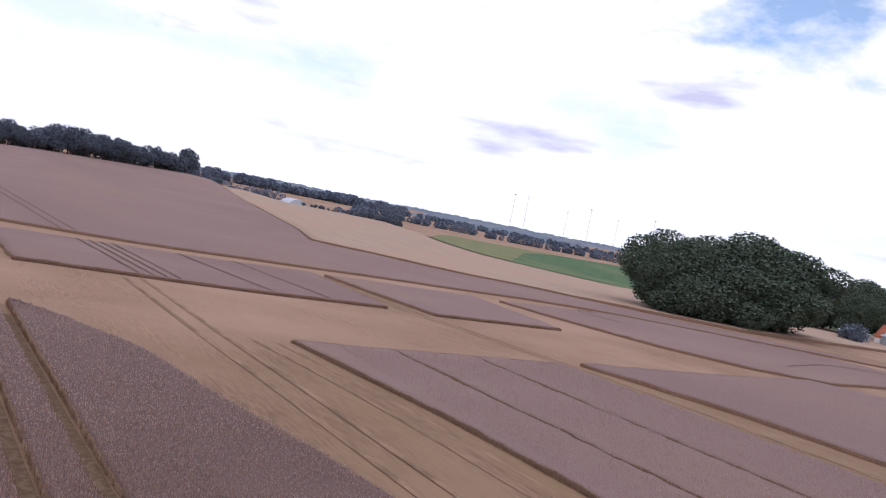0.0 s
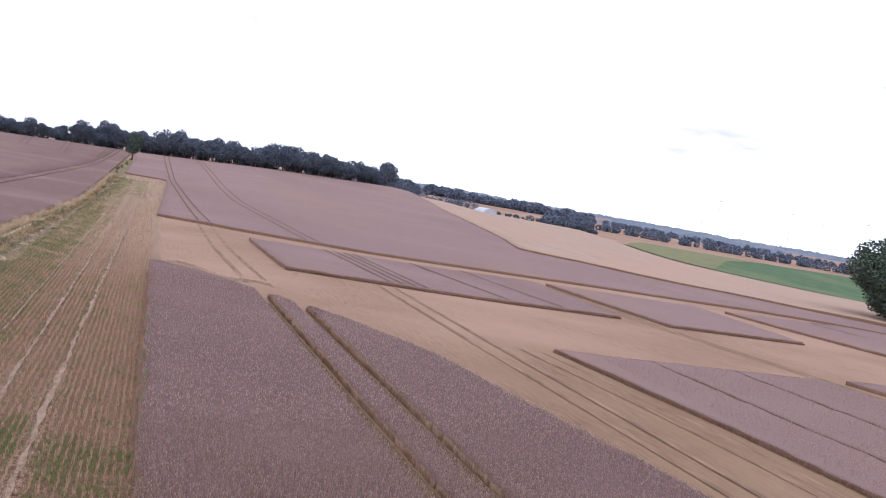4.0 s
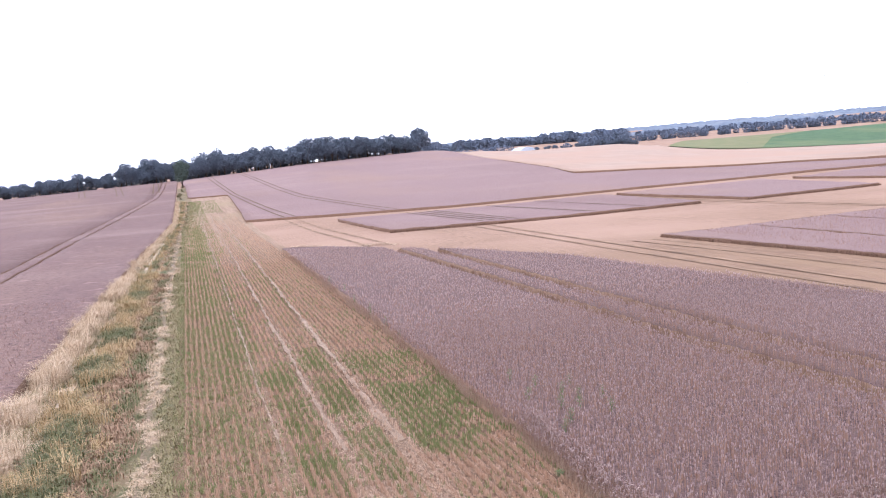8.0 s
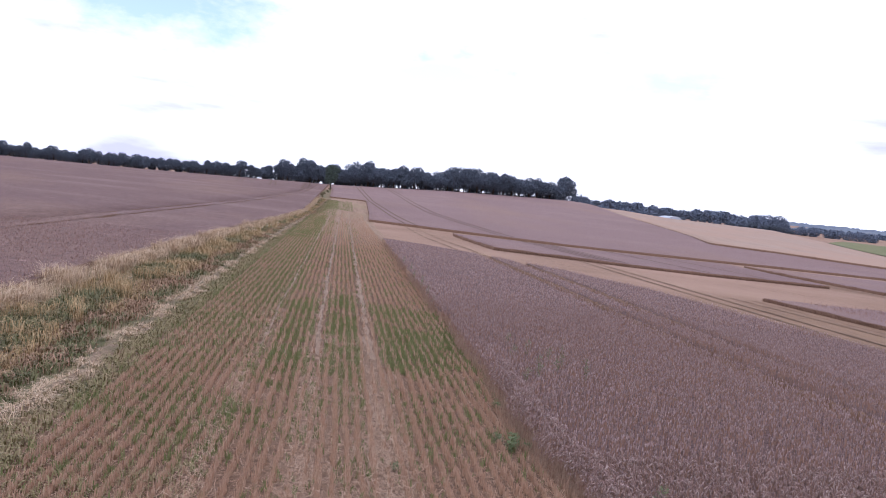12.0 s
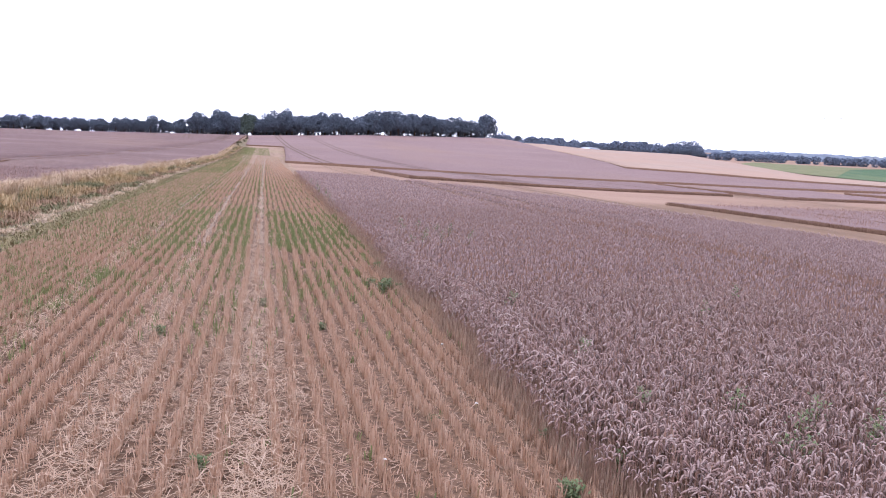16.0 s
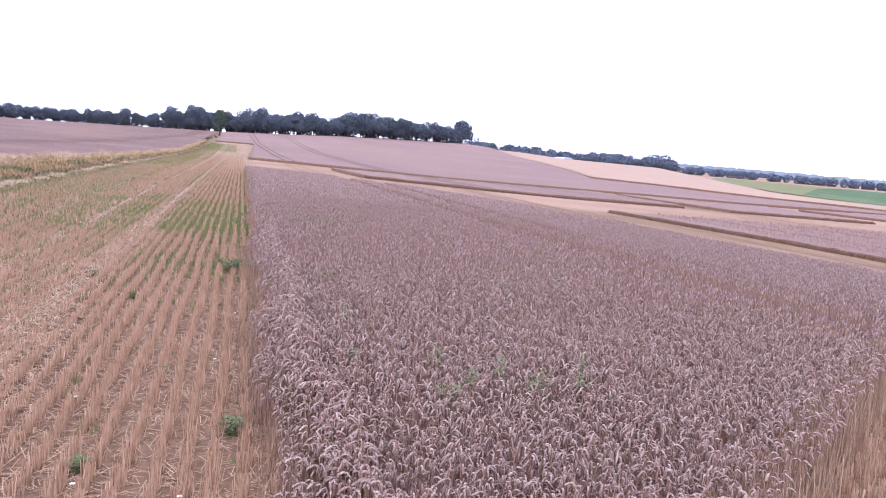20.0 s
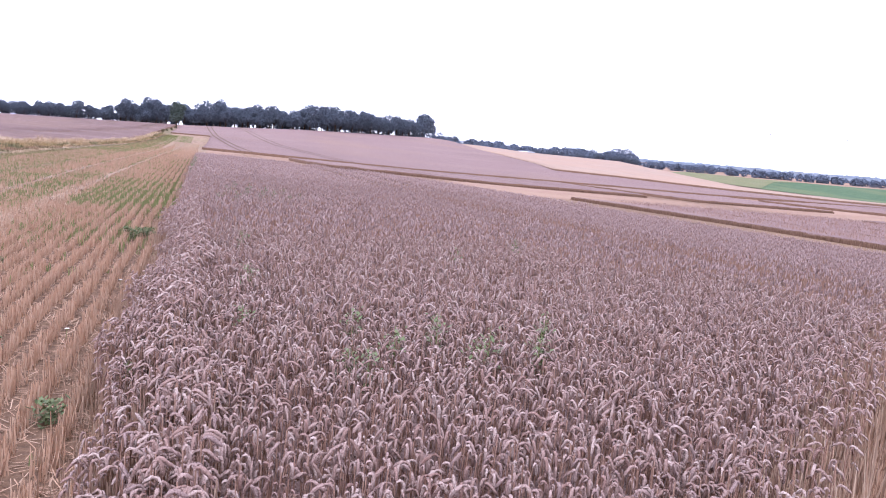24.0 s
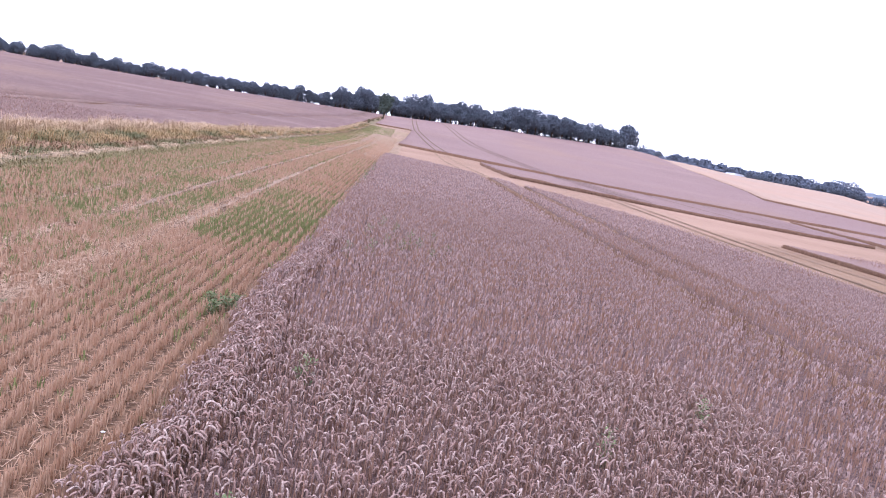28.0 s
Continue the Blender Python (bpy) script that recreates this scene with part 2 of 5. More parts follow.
VERGE = material("verge_turf", lambda n, l, uv: noise_mix(n, l, uv, noise_mix(n, l, uv, (0.115, 0.115, 0.05), (0.27, 0.18, 0.105), 1.1, 0.4, 0.6, (1, 0.3, 1)), (0.12, 0.08, 0.045), 6, 0.5, 0.8), 0.95, 0.1, 8)
PATH_GRASS = material("pale_worn_grass", lambda n, l, uv: noise_mix(n, l, uv, (0.5, 0.4, 0.3), (0.3, 0.24, 0.13), 3, 0.35, 0.65, (1, 0.3, 1)), 0.95, 0.06, 15)
DITCH = material("dry_ditch_soil", lambda n, l, uv: noise_mix(n, l, uv, (0.27, 0.185, 0.125), (0.13, 0.11, 0.055), 2.2, 0.35, 0.65, (1, 0.5, 1)), 0.95, 0.08, 9)
GREEN_CROP = material("green_crop", lambda n, l, uv: noise_mix(n, l, uv, noise_mix(n, l, uv, (0.055, 0.105, 0.045), (0.08, 0.135, 0.055), 0.2), (0.12, 0.15, 0.06), 0.02, 0.5, 0.7), 0.9, 0.1, 3)
OLIVE_CROP = material("olive_crop", lambda n, l, uv: noise_mix(n, l, uv, (0.15, 0.16, 0.065), (0.19, 0.175, 0.08), 0.15), 0.9, 0.1, 3)


def along_y(n, l, uv, lo, hi, sway_by=50):
    """Blend from 0 to 1 up the field, with a ragged border."""
    xyz, wave, sway, fade = n.new("ShaderNodeSeparateXYZ"), n.new("ShaderNodeTexNoise"), n.new("ShaderNodeMath"), n.new("ShaderNodeMapRange")
    wave.inputs["Scale"].default_value, wave.inputs["Detail"].default_value = 0.08, 5
    sway.operation, sway.inputs[1].default_value = "MULTIPLY_ADD", sway_by
    fade.inputs["From Min"].default_value, fade.inputs["From Max"].default_value = lo, hi
    l.new(uv, xyz.inputs[0]), l.new(uv, wave.inputs["Vector"]), l.new(wave.outputs["Fac"], sway.inputs[0]), l.new(xyz.outputs[1], sway.inputs[2]), l.new(sway.outputs[0], fade.inputs["Value"])
    return fade.outputs[0]


def strip_soil(n, l, uv):
    """Dark soil between the drill rows near, paler and more even straw tones farther up the strip."""
    near = noise_mix(n, l, uv, noise_mix(n, l, uv, (0.25, 0.15, 0.09), (0.1, 0.06, 0.037), 16, 0.35, 0.65), (0.26, 0.163, 0.102), 0.12, 0.45, 0.8, (1, 0.3, 1))
    far = noise_mix(n, l, uv, noise_mix(n, l, uv, (0.34, 0.225, 0.15), (0.25, 0.165, 0.105), 1.6, 0.35, 0.65, (1, 0.06, 1), 6), (0.29, 0.21, 0.12), 0.09, 0.45, 0.7, (1, 0.3, 1))
    return mix_by(n, l, along_y(n, l, uv, 60, 105, 30), near, far)


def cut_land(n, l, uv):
    """Mown ground: pale and even far off, darker golden brown at low y, round the near stand."""
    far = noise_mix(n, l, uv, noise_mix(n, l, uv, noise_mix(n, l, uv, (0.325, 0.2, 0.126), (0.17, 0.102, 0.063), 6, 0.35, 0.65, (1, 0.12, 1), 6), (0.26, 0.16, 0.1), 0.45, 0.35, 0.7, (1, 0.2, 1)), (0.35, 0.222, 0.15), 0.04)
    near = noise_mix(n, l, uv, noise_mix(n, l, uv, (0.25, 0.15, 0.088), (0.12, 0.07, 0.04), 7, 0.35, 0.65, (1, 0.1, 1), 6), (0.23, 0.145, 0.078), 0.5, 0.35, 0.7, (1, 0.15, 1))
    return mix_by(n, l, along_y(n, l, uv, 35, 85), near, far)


STUBBLE = material("stubble_soil", strip_soil, 0.95, 0.05, 25)
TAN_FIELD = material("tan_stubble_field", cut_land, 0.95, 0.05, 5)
BARK = material("bark", lambda n, l, uv: noise_mix(n, l, uv, (0.1, 0.075, 0.055), (0.05, 0.035, 0.03), 8, stretch=(1, 1, 0.2)), 0.95, 0.05, 10)
# Leaf green shifted to blue-grey: haze over the distance is put into the colour.
HAZED_LEAF = material("hazed_tree_leaves", lambda n, l, uv: island_mix(n, l, [(0.088, 0.104, 0.132), (0.112, 0.132, 0.165), (0.132, 0.155, 0.188), (0.1, 0.118, 0.148)]), 0.85)
COPSE_LEAF = material("copse_leaves", lambda n, l, uv: island_mix(n, l, [(0.056, 0.075, 0.056), (0.074, 0.098, 0.068), (0.092, 0.118, 0.078), (0.064, 0.086, 0.063)]), 0.85)
LONE_LEAF = material("lone_tree_leaves", lambda n, l, uv: island_mix(n, l, [(0.065, 0.085, 0.07), (0.085, 0.108, 0.088), (0.105, 0.13, 0.1)]), 0.8)
BUSH_LEAF = material("dry_bush_leaves", lambda n, l, uv: island_mix(n, l, [(0.13, 0.12, 0.06), (0.09, 0.1, 0.05), (0.24, 0.17, 0.1), (0.17, 0.14, 0.075)]), 0.8)
# Bluer and paler than foliage: distance haze is painted into these two base colours.
HAZED_FAR_CANOPY = material("hazed_far_canopy", lambda n, l, uv: noise_mix(n, l, uv, noise_mix(n, l, uv, (0.13, 0.155, 0.195), (0.17, 0.2, 0.24), 0.03, 0.4, 0.6), (0.21, 0.22, 0.235), 0.004, 0.58, 0.7), 0.95, 0.6, 0.15)
HAZED_FAR_LEAF = material("hazed_far_wood_leaves", lambda n, l, uv: island_mix(n, l, [(0.13, 0.155, 0.205), (0.155, 0.18, 0.23), (0.115, 0.138, 0.185)]), 0.9)


# ---- mesh tools ----
def mesh_from(name, v, f, mats=None):
    """A mesh from an array of places and one of faces (all triangles or all quads)."""
    v, f = np.asarray(v, np.float32), np.asarray(f, np.int32)
    m = bpy.data.meshes.new(name)
    k = f.shape[1]
    m.vertices.add(len(v)), m.loops.add(f.size), m.polygons.add(len(f))
    m.vertices.foreach_set("co", v.ravel())
    m.loops.foreach_set("vertex_index", f.ravel())
    m.polygons.foreach_set("loop_start", np.arange(0, f.size, k, dtype=np.int32))
    m.update(calc_edges=True)
    for mat in mats or ():
        m.materials.append(mat)
    return m


def thing(name, mesh, label="", category="", group="", kind="", at=None):
    ob = new(name, mesh)
    if at is not None:
        ob.location = at
    return tagged(ob, label, category, group, kind)


def part(name, mesh, parent, label="", kind=""):
    ob = new(name, mesh)
    ob.parent = parent
    return tagged(ob, label, kind=kind)


def smooth(a, b, x):
    t = np.clip((np.asarray(x, float) - a) / (b - a), 0, 1)
    return t * t * (3 - 2 * t)


def land(x, y):
    """Height of the ground: level near, a long slope up to the avenue, falling behind it, hills far off."""
    x, y = np.asarray(x, float), np.asarray(y, float)
    slope = np.interp(x, (-400, -170, -90, -10, 25, 50, 120), (0.004, 0.0075, 0.0125, 0.021, 0.027, 0.032, 0.04))
    crest = np.interp(x, (112, 138), (340, 215))
    rise = np.minimum(slope * 18 * 1.16 * np.logaddexp(0, (y - 130) / 18), slope * crest) - 0.03 * np.clip(y - 90 - crest, 0, 190)
    hollow = 0.45 * smooth(8, 24, x) + 0.55 * smooth(20, 38, x)
    hollow = (0.62 * hollow + 0.3 * smooth(66, 105, y) * (1 - hollow)) * (1 - smooth(105, 220, y)) * (1 - smooth(80, 130, x)) * smooth(-20, 6, x)
    valley, d = smooth(180, 245, x), np.hypot(x, y)
    rise = rise * np.interp(x / np.maximum(y + 11, 60), (0.58, 0.66, 0.78, 0.97), (1, 0.8, 0.36, 0.0))
    rise = rise * (1 - valley) + 6.8 * smooth(232, 375, y) * valley
    ridge = 19 * smooth(1300, 2300, d) * smooth(0.1, 0.45, x / np.maximum(y, 60))
    return rise - hollow + ridge + 9 * smooth(470, 980, d) * valley + 4 * smooth(560, 850, y) * (1 - valley) + 10 * smooth(1000, 2500, d)


def swell(x, y, s):
    """Low uneven relief, cheap: a few crossing waves."""
    return (np.sin(x * 1.7 / s + 1.3 * np.sin(y * 0.9 / s)) + np.sin(y * 1.3 / s + 1.1 * np.sin(x * 1.1 / s + 2)) + np.sin((x + y) * 2.3 / s)) / 3


def grid_faces(nr, nc):
    i = np.arange((nr - 1) * (nc - 1))
    a = i // (nc - 1) * nc + i % (nc - 1)
    return np.stack([a, a + 1, a + nc + 1, a + nc], 1)


def sheet(name, left, right, ys, cols, up, mats):
    """A sheet on the land between two curves x = left(y) and x = right(y)."""
    ys = np.asarray(ys, float)
    u = np.linspace(0, 1, cols)
    lx, rx = np.array([left(y) for y in ys]), np.array([right(y) for y in ys])
    x = lx[:, None] * (1 - u) + rx[:, None] * u
    y = ys[:, None] + 0 * x
    z = land(x, y) + up
    return mesh_from(name, np.stack([x, y, z], -1).reshape(-1, 3), grid_faces(len(ys), cols), mats)


def curve(*pts):
    """x as a function of y through the points (y, x)."""
    a = np.array(pts, float)
    return lambda y: float(np.interp(y, a[:, 0], a[:, 1]))


def crop_block(name, left, right, ys, cols, high, label, jag=0.06, top_mat=None, side_mat=None):
    """A block of standing crop: an uneven top sheet and a ragged skirt of straw down to the ground."""
    ys = np.asarray(ys, float)
    rs = np.random.RandomState(len(name) + len(ys))
    u = np.linspace(0, 1, cols)
    lx, rx = np.array([left(y) for y in ys]), np.array([right(y) for y in ys])
    x = lx[:, None] * (1 - u) + rx[:, None] * u
    y = ys[:, None] + 0 * x
    rim = np.zeros(x.shape)
    rim[0], rim[-1], rim[:, 0], rim[:, -1] = 1, 1, 1, 1
    x = x + rs.uniform(-jag, jag, x.shape) * (1 + 1.2 * rim)
    y = y + rs.uniform(-jag, jag, x.shape) * 2.2 * rim
    z = land(x, y) - 0.07 * rim * rs.uniform(0, 1, x.shape) + (high(x, y) if callable(high) else high) + 0.03 * swell(x, y, 1.5) + rs.uniform(-0.03, 0.03, x.shape)
    nr = len(ys)
    top = np.stack([x, y, z], -1).reshape(-1, 3)
    f = grid_faces(nr, cols)
    idx = np.arange(nr * cols).reshape(nr, cols)
    loop = np.concatenate([idx[0, :], idx[1:, -1], idx[-1, -2::-1], idx[-2:0:-1, 0]])
    low = top[loop].copy()
    low[:, 2] = land(low[:, 0], low[:, 1]) - 0.03
    low[:, :2] += rs.uniform(-0.04, 0.04, (len(loop), 2))
    k, base = len(loop), nr * cols
    j = np.arange(k)
    side = np.stack([loop, base + j, base + (j + 1) % k, loop[(j + 1) % k]], 1)
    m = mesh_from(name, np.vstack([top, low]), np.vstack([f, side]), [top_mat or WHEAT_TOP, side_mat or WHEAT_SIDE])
    m.polygons.foreach_set("material_index", np.r_[np.zeros(len(f), np.int32), np.ones(k, np.int32)])
    return thing(name, m, label, "crop", "wheat blocks", "stuff")


# ---- ground ----
def build_ground():
    gx = np.unique(np.r_[np.linspace(-3000, -300, 28), np.linspace(-300, 400, 71), np.linspace(400, 3500, 32)])
    gy = np.unique(np.r_[np.linspace(-1500, -60, 20), np.linspace(-60, 480, 109), np.linspace(480, 4200, 60)])
    x, y = np.meshgrid(gx, gy)
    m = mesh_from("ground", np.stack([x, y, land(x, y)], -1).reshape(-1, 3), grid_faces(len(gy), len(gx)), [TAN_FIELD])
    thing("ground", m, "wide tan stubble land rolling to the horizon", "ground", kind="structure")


build_ground()

# stubble strip beside the verge and cut lanes round the blocks
stub_l, stub_r = curve((-40, -9.7), (80, -9.3), (200, -7.0)), curve((-40, 0.6), (110, 1.2), (200, 3.2))
thing("stubble_strip", sheet("stubble_strip", stub_l, stub_r, np.linspace(-40, 214, 175), 12, 0.02, [STUBBLE]),
      "tan harvested stubble strip with drill rows and green regrowth", "stubble", kind="structure")
thing("verge", sheet("verge", curve((-40, -15.2), (25, -15.0), (80, -13.0), (130, -10.6), (300, -11.0)), curve((-40, -9.4), (80, -9.1), (200, -7.0), (300, -8)), np.linspace(-40, 300, 200), 10, 0.04, [VERGE]),
      "uneven grassy field verge between wheat and stubble", "verge", kind="structure")


def bank(y):
    """Middle of the low bleached bank between verge and stubble."""
    return float(np.interp(y, (-40, 10, 40, 80, 130, 200), (-9.9, -9.95, -10.1, -9.9, -9.4, -8.1))) + 0.1 * math.sin(y * 0.9) + 0.06 * math.sin(y * 2.3)


def build_bank():
    ys = np.linspace(-40, 200, 420)
    prof = [(-0.3, 0.03), (-0.14, 0.12), (-0.02, 0.16), (0.1, 0.1), (0.22, 0.03)]
    r = np.random.RandomState(2)
    x = np.array([[bank(y) + o for o, _ in prof] for y in ys]) + r.uniform(-0.05, 0.05, (len(ys), 5))
    z = np.array([[h for _, h in prof]] * len(ys)) * r.uniform(0.6, 1.3, (len(ys), 5))
    y = ys[:, None] + 0 * x
    thing("dry_bank", mesh_from("dry_bank", np.stack([x, y, land(x, y) + z], -1).reshape(-1, 3), grid_faces(len(ys), 5), [DITCH]), "low dry bank of flattened bleached grass beside the stubble", "bank", kind="structure")


build_bank()
thing("worn_path", sheet("worn_path", curve((-40, -13.55), (25, -13.45), (80, -12.0), (130, -10.25), (200, -9.9)), curve((-40, -13.2), (25, -13.1), (80, -11.7), (130, -10.05), (200, -9.7)), np.linspace(-40, 200, 200), 3, 0.06, [PATH_GRASS]),
      "narrow tan trodden line along the verge", "path", kind="structure")

thing("field_end", sheet("field_end", lambda y: max(-0.3, 24 * (y + 9.3) / 19.3 - 0.4), lambda y: 31.0, np.linspace(-40, 9, 60), 16, 0.014, [STUBBLE]), "brown cut stubble soil at the mown field end", "stubble", kind="structure")

# ---- standing wheat ----
HIGH = 0.4
far_edge = curve((-9.3, 0.0), (10, 24.0), (18, 22.6), (24, 21.6), (33, 19.4), (42, 17.7), (50.5, 13.7), (58, 8.4), (65, 4.2), (67.4, 0.6))
LOW = lambda x, y: 0.28 + 0.2 * np.maximum(smooth(14, 40, y), 0.5 * smooth(11.5, 20, x))


RUT_Y, RUT_X = np.array([-9.3, 0, 10, 20, 40, 65]), np.array([11.3, 10.9, 10.3, 9.6, 9.0, 8.3])


def rut(y, k=0):
    """Middle of the first or second wheel rut through the near stand."""
    return np.interp(y, RUT_Y, RUT_X) + 2.35 * k


def cut_stand(left, right, cols, label):
    """The part of the near stand between two wheel ruts."""
    ok = [y for y in np.linspace(-9.2, 67.4, 380) if far_edge(y) > left(y) + 0.25]
    crop_block("wheat_stand", left, lambda y: min(right(y), far_edge(y)), ok, cols, LOW, label, 0.03, WHEAT_UNDER_SHADED, STALK_WALL)


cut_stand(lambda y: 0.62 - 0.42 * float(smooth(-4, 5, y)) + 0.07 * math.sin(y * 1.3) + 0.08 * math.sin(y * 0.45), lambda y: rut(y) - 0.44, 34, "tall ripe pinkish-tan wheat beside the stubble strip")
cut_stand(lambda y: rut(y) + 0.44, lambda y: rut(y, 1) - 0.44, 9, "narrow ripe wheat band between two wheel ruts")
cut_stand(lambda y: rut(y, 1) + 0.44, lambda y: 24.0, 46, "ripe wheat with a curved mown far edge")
W2L, W2T = curve((-60, 35.2), (24, 34.0), (32, 33.7), (41, 32.7), (50.8, 31.6)), np.linspace(-60, 50.8, 110)
crop_block("wheat_stand", W2L, lambda y: 40.8, W2T, 14, 0.33, "ripe wheat block with a straight cut front")
crop_block("wheat_stand", lambda y: 41.15, lambda y: 49.9, W2T, 14, 0.33, "ripe wheat block between narrow tramlines")
crop_block("wheat_stand", lambda y: 50.2, lambda y: 61.2, W2T, 16, 0.33, "ripe wheat block along a cut lane")
crop_block("wheat_stand", curve((-60, 73), (34, 68.9), (43, 67.0), (51, 64.6)), lambda y: 116.0 if y < 40 else 116 - (y - 40) * 0.6, np.linspace(-60, 51.5, 80), 30, 0.4, "ripe wheat block beyond a cut lane")
crop_block("wheat_stand", curve((77.8, 13.6), (107, 12.8)), curve((78.5, 56), (106, 58)), np.linspace(77.8, 106, 30), 34, HIGH, "ripe wheat island left standing between cut lanes")
crop_block("wheat_stand", curve((76, 62.3), (105, 60.2)), curve((76, 85), (105, 90)), np.linspace(76.2, 105.5, 30), 24, HIGH, "ripe wheat island with a pointed end")
crop_block("wheat_stand", curve((50, 113), (58, 104), (69, 99), (80, 97), (90, 95.5), (103, 94.5)), curve((50, 132), (55, 165), (78, 158), (90, 143), (97, 132), (103, 122)), np.linspace(50, 103, 44), 40, HIGH, "wide ripe wheat block near the copse")


FIELD_RIM = curve((104, 176), (112, 168), (118, 160), (129, 145), (139, 131), (145, 114), (150, 105), (156, 97), (162, 88), (166, 84.5), (190, 91), (222, 96), (279, 105), (357, 120), (396, 124))


def far_block():
    """The great field that climbs to the avenue, with its front along the cut lane."""
    front = lambda x: np.interp(x, [-2, 6, 13, 22, 32, 46, 62, 78, 92, 108, 122, 136, 149, 175], [122, 119.5, 117, 115.5, 114, 114, 114, 114.5, 114, 112, 107, 98.5, 90, 72])
    right = FIELD_RIM
    left = curve((104, 0.6), (205, 2.6), (212, 2.4), (215, -7.8), (300, -8.2), (396, -11))
    rows, u = np.r_[np.linspace(104, 170, 50), np.linspace(172, 396, 90)], np.linspace(0, 1, 70)
    r = np.random.RandomState(5)
    x = np.array([left(y) for y in rows])[:, None] * (1 - u) + np.array([right(y) for y in rows])[:, None] * u
    y = rows[:, None] + (front(x) - 104) * (1 - smooth(104, 150, rows))[:, None]
    z = land(x, y) + HIGH + r.uniform(-0.03, 0.03, x.shape)
    nr, nc = x.shape
    top = np.stack([x, y, z], -1).reshape(-1, 3)
    f = grid_faces(nr, nc)
    idx = np.arange(nr * nc).reshape(nr, nc)
    loop = np.concatenate([idx[0, :], idx[1:, -1], idx[-1, -2::-1], idx[-2:0:-1, 0]])
    low = top[loop].copy()
    low[:, 2] = land(low[:, 0], low[:, 1]) - 0.03
    k, j = len(loop), np.arange(len(loop))
    side = np.stack([loop, len(top) + j, len(top) + (j + 1) % k, loop[(j + 1) % k]], 1)
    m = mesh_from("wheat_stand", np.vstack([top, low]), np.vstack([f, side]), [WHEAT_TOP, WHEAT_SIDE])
    m.polygons.foreach_set("material_index", np.r_[np.zeros(len(f), np.int32), np.ones(k, np.int32)])
    thing("wheat_stand", m, "great ripe wheat field climbing to the avenue", "crop", "wheat blocks", "stuff")


far_block()
side_edge = curve((-60, -15.2), (25, -15.0), (80, -13.2), (130, -10.9), (400, -11.5))
rut_line = curve((-60, -25.6), (60, -25.2), (107, -24.6), (135, -23.3), (175, -21), (200, -19.4), (232, -17.6), (300, -17.4), (396, -18.5))
side_rows = np.linspace(-60, 396, 190)
crop_block("wheat_stand", lambda y: -420.0, lambda y: rut_line(y) - 0.13, side_rows, 70, 0.5, "wide ripe wheat field beyond the grassy verge", 0.06, SIDE_TOP)
crop_block("wheat_stand", lambda y: rut_line(y) + 0.13, lambda y: rut_line(y) + 1.57, side_rows, 5, 0.5, "narrow ripe wheat band between two wheel ruts", 0.06, SIDE_TOP)
crop_block("wheat_stand", lambda y: rut_line(y) + 1.83, side_edge, side_rows, 16, 0.5, "ripe wheat along the grassy verge", 0.06, SIDE_TOP)
green_left = curve((180, 330), (200, 296), (225, 274), (253, 257), (272, 236), (280, 225), (297, 203), (335, 232), (374, 268), (386, 350), (398, 480), (410, 800))
thing("green_field", sheet("green_field", green_left, lambda y: 900.0, np.linspace(180, 409, 110), 50, 0.3, [GREEN_CROP]), "green leafy crop field beyond the stubble", "field", kind="structure")
crop_block("pale_crop", lambda y: FIELD_RIM(y) + 0.6, lambda y: green_left(max(y, 180)) - 6.5, np.linspace(106, 345, 120), 40, lambda x, y: 0.42 + 0.4 * (1 - smooth(160, 182, y)) - 0.33 * smooth(240, 290, y), "pale pinkish ripe crop beyond the great wheat field", 0.05, PALE_FIELD)
thing("olive_field", sheet("olive_field", lambda y: green_left(y) + 0.5, curve((273, 236), (330, 292), (390, 385)), np.linspace(273, 385, 60), 16, 0.42, [OLIVE_CROP]), "yellowish olive strip of ripening crop", "field", kind="structure")
thing("field_track", sheet("field_track", lambda y: green_left(y) - 6.0 + 4 * float(smooth(255, 297, y)), lambda y: green_left(y) - 1.0, np.linspace(180, 297, 60), 3, 0.12, [PATH_GRASS]), "pale dusty track along the green field", "track", kind="structure")


# ---- trees ----
def blob_leaves(rs, centres, radii, count, size):
    """Leaf clumps: small bent pairs of triangles scattered over the shells of several lobes."""
    w = np.prod(radii, 1) ** (2 / 3)
    pick = rs.choice(len(centres), count, p=w / w.sum())
    d = rs.normal(size=(count, 3))
    d /= np.linalg.norm(d, axis=1)[:, None]
    rad = rs.uniform(0.55, 1.08, count) ** 0.6
    c = centres[pick] + d * radii[pick] * rad[:, None]
    a = rs.normal(size=(count, 3)) + d * 0.0
    a /= np.linalg.norm(a, axis=1)[:, None]
    b = np.cross(a, d + rs.normal(size=(count, 3)) * 0.5)
    b /= np.linalg.norm(b, axis=1)[:, None] + 1e-6
    s = (size * rs.uniform(0.6, 1.4, count))[:, None]
    v = np.stack([c - a * s, c + b * s * 0.7, c + a * s, c - b * s * 0.7 + d * s * 0.3], 1).reshape(-1, 3)
    return v, np.arange(4 * count).reshape(-1, 4)


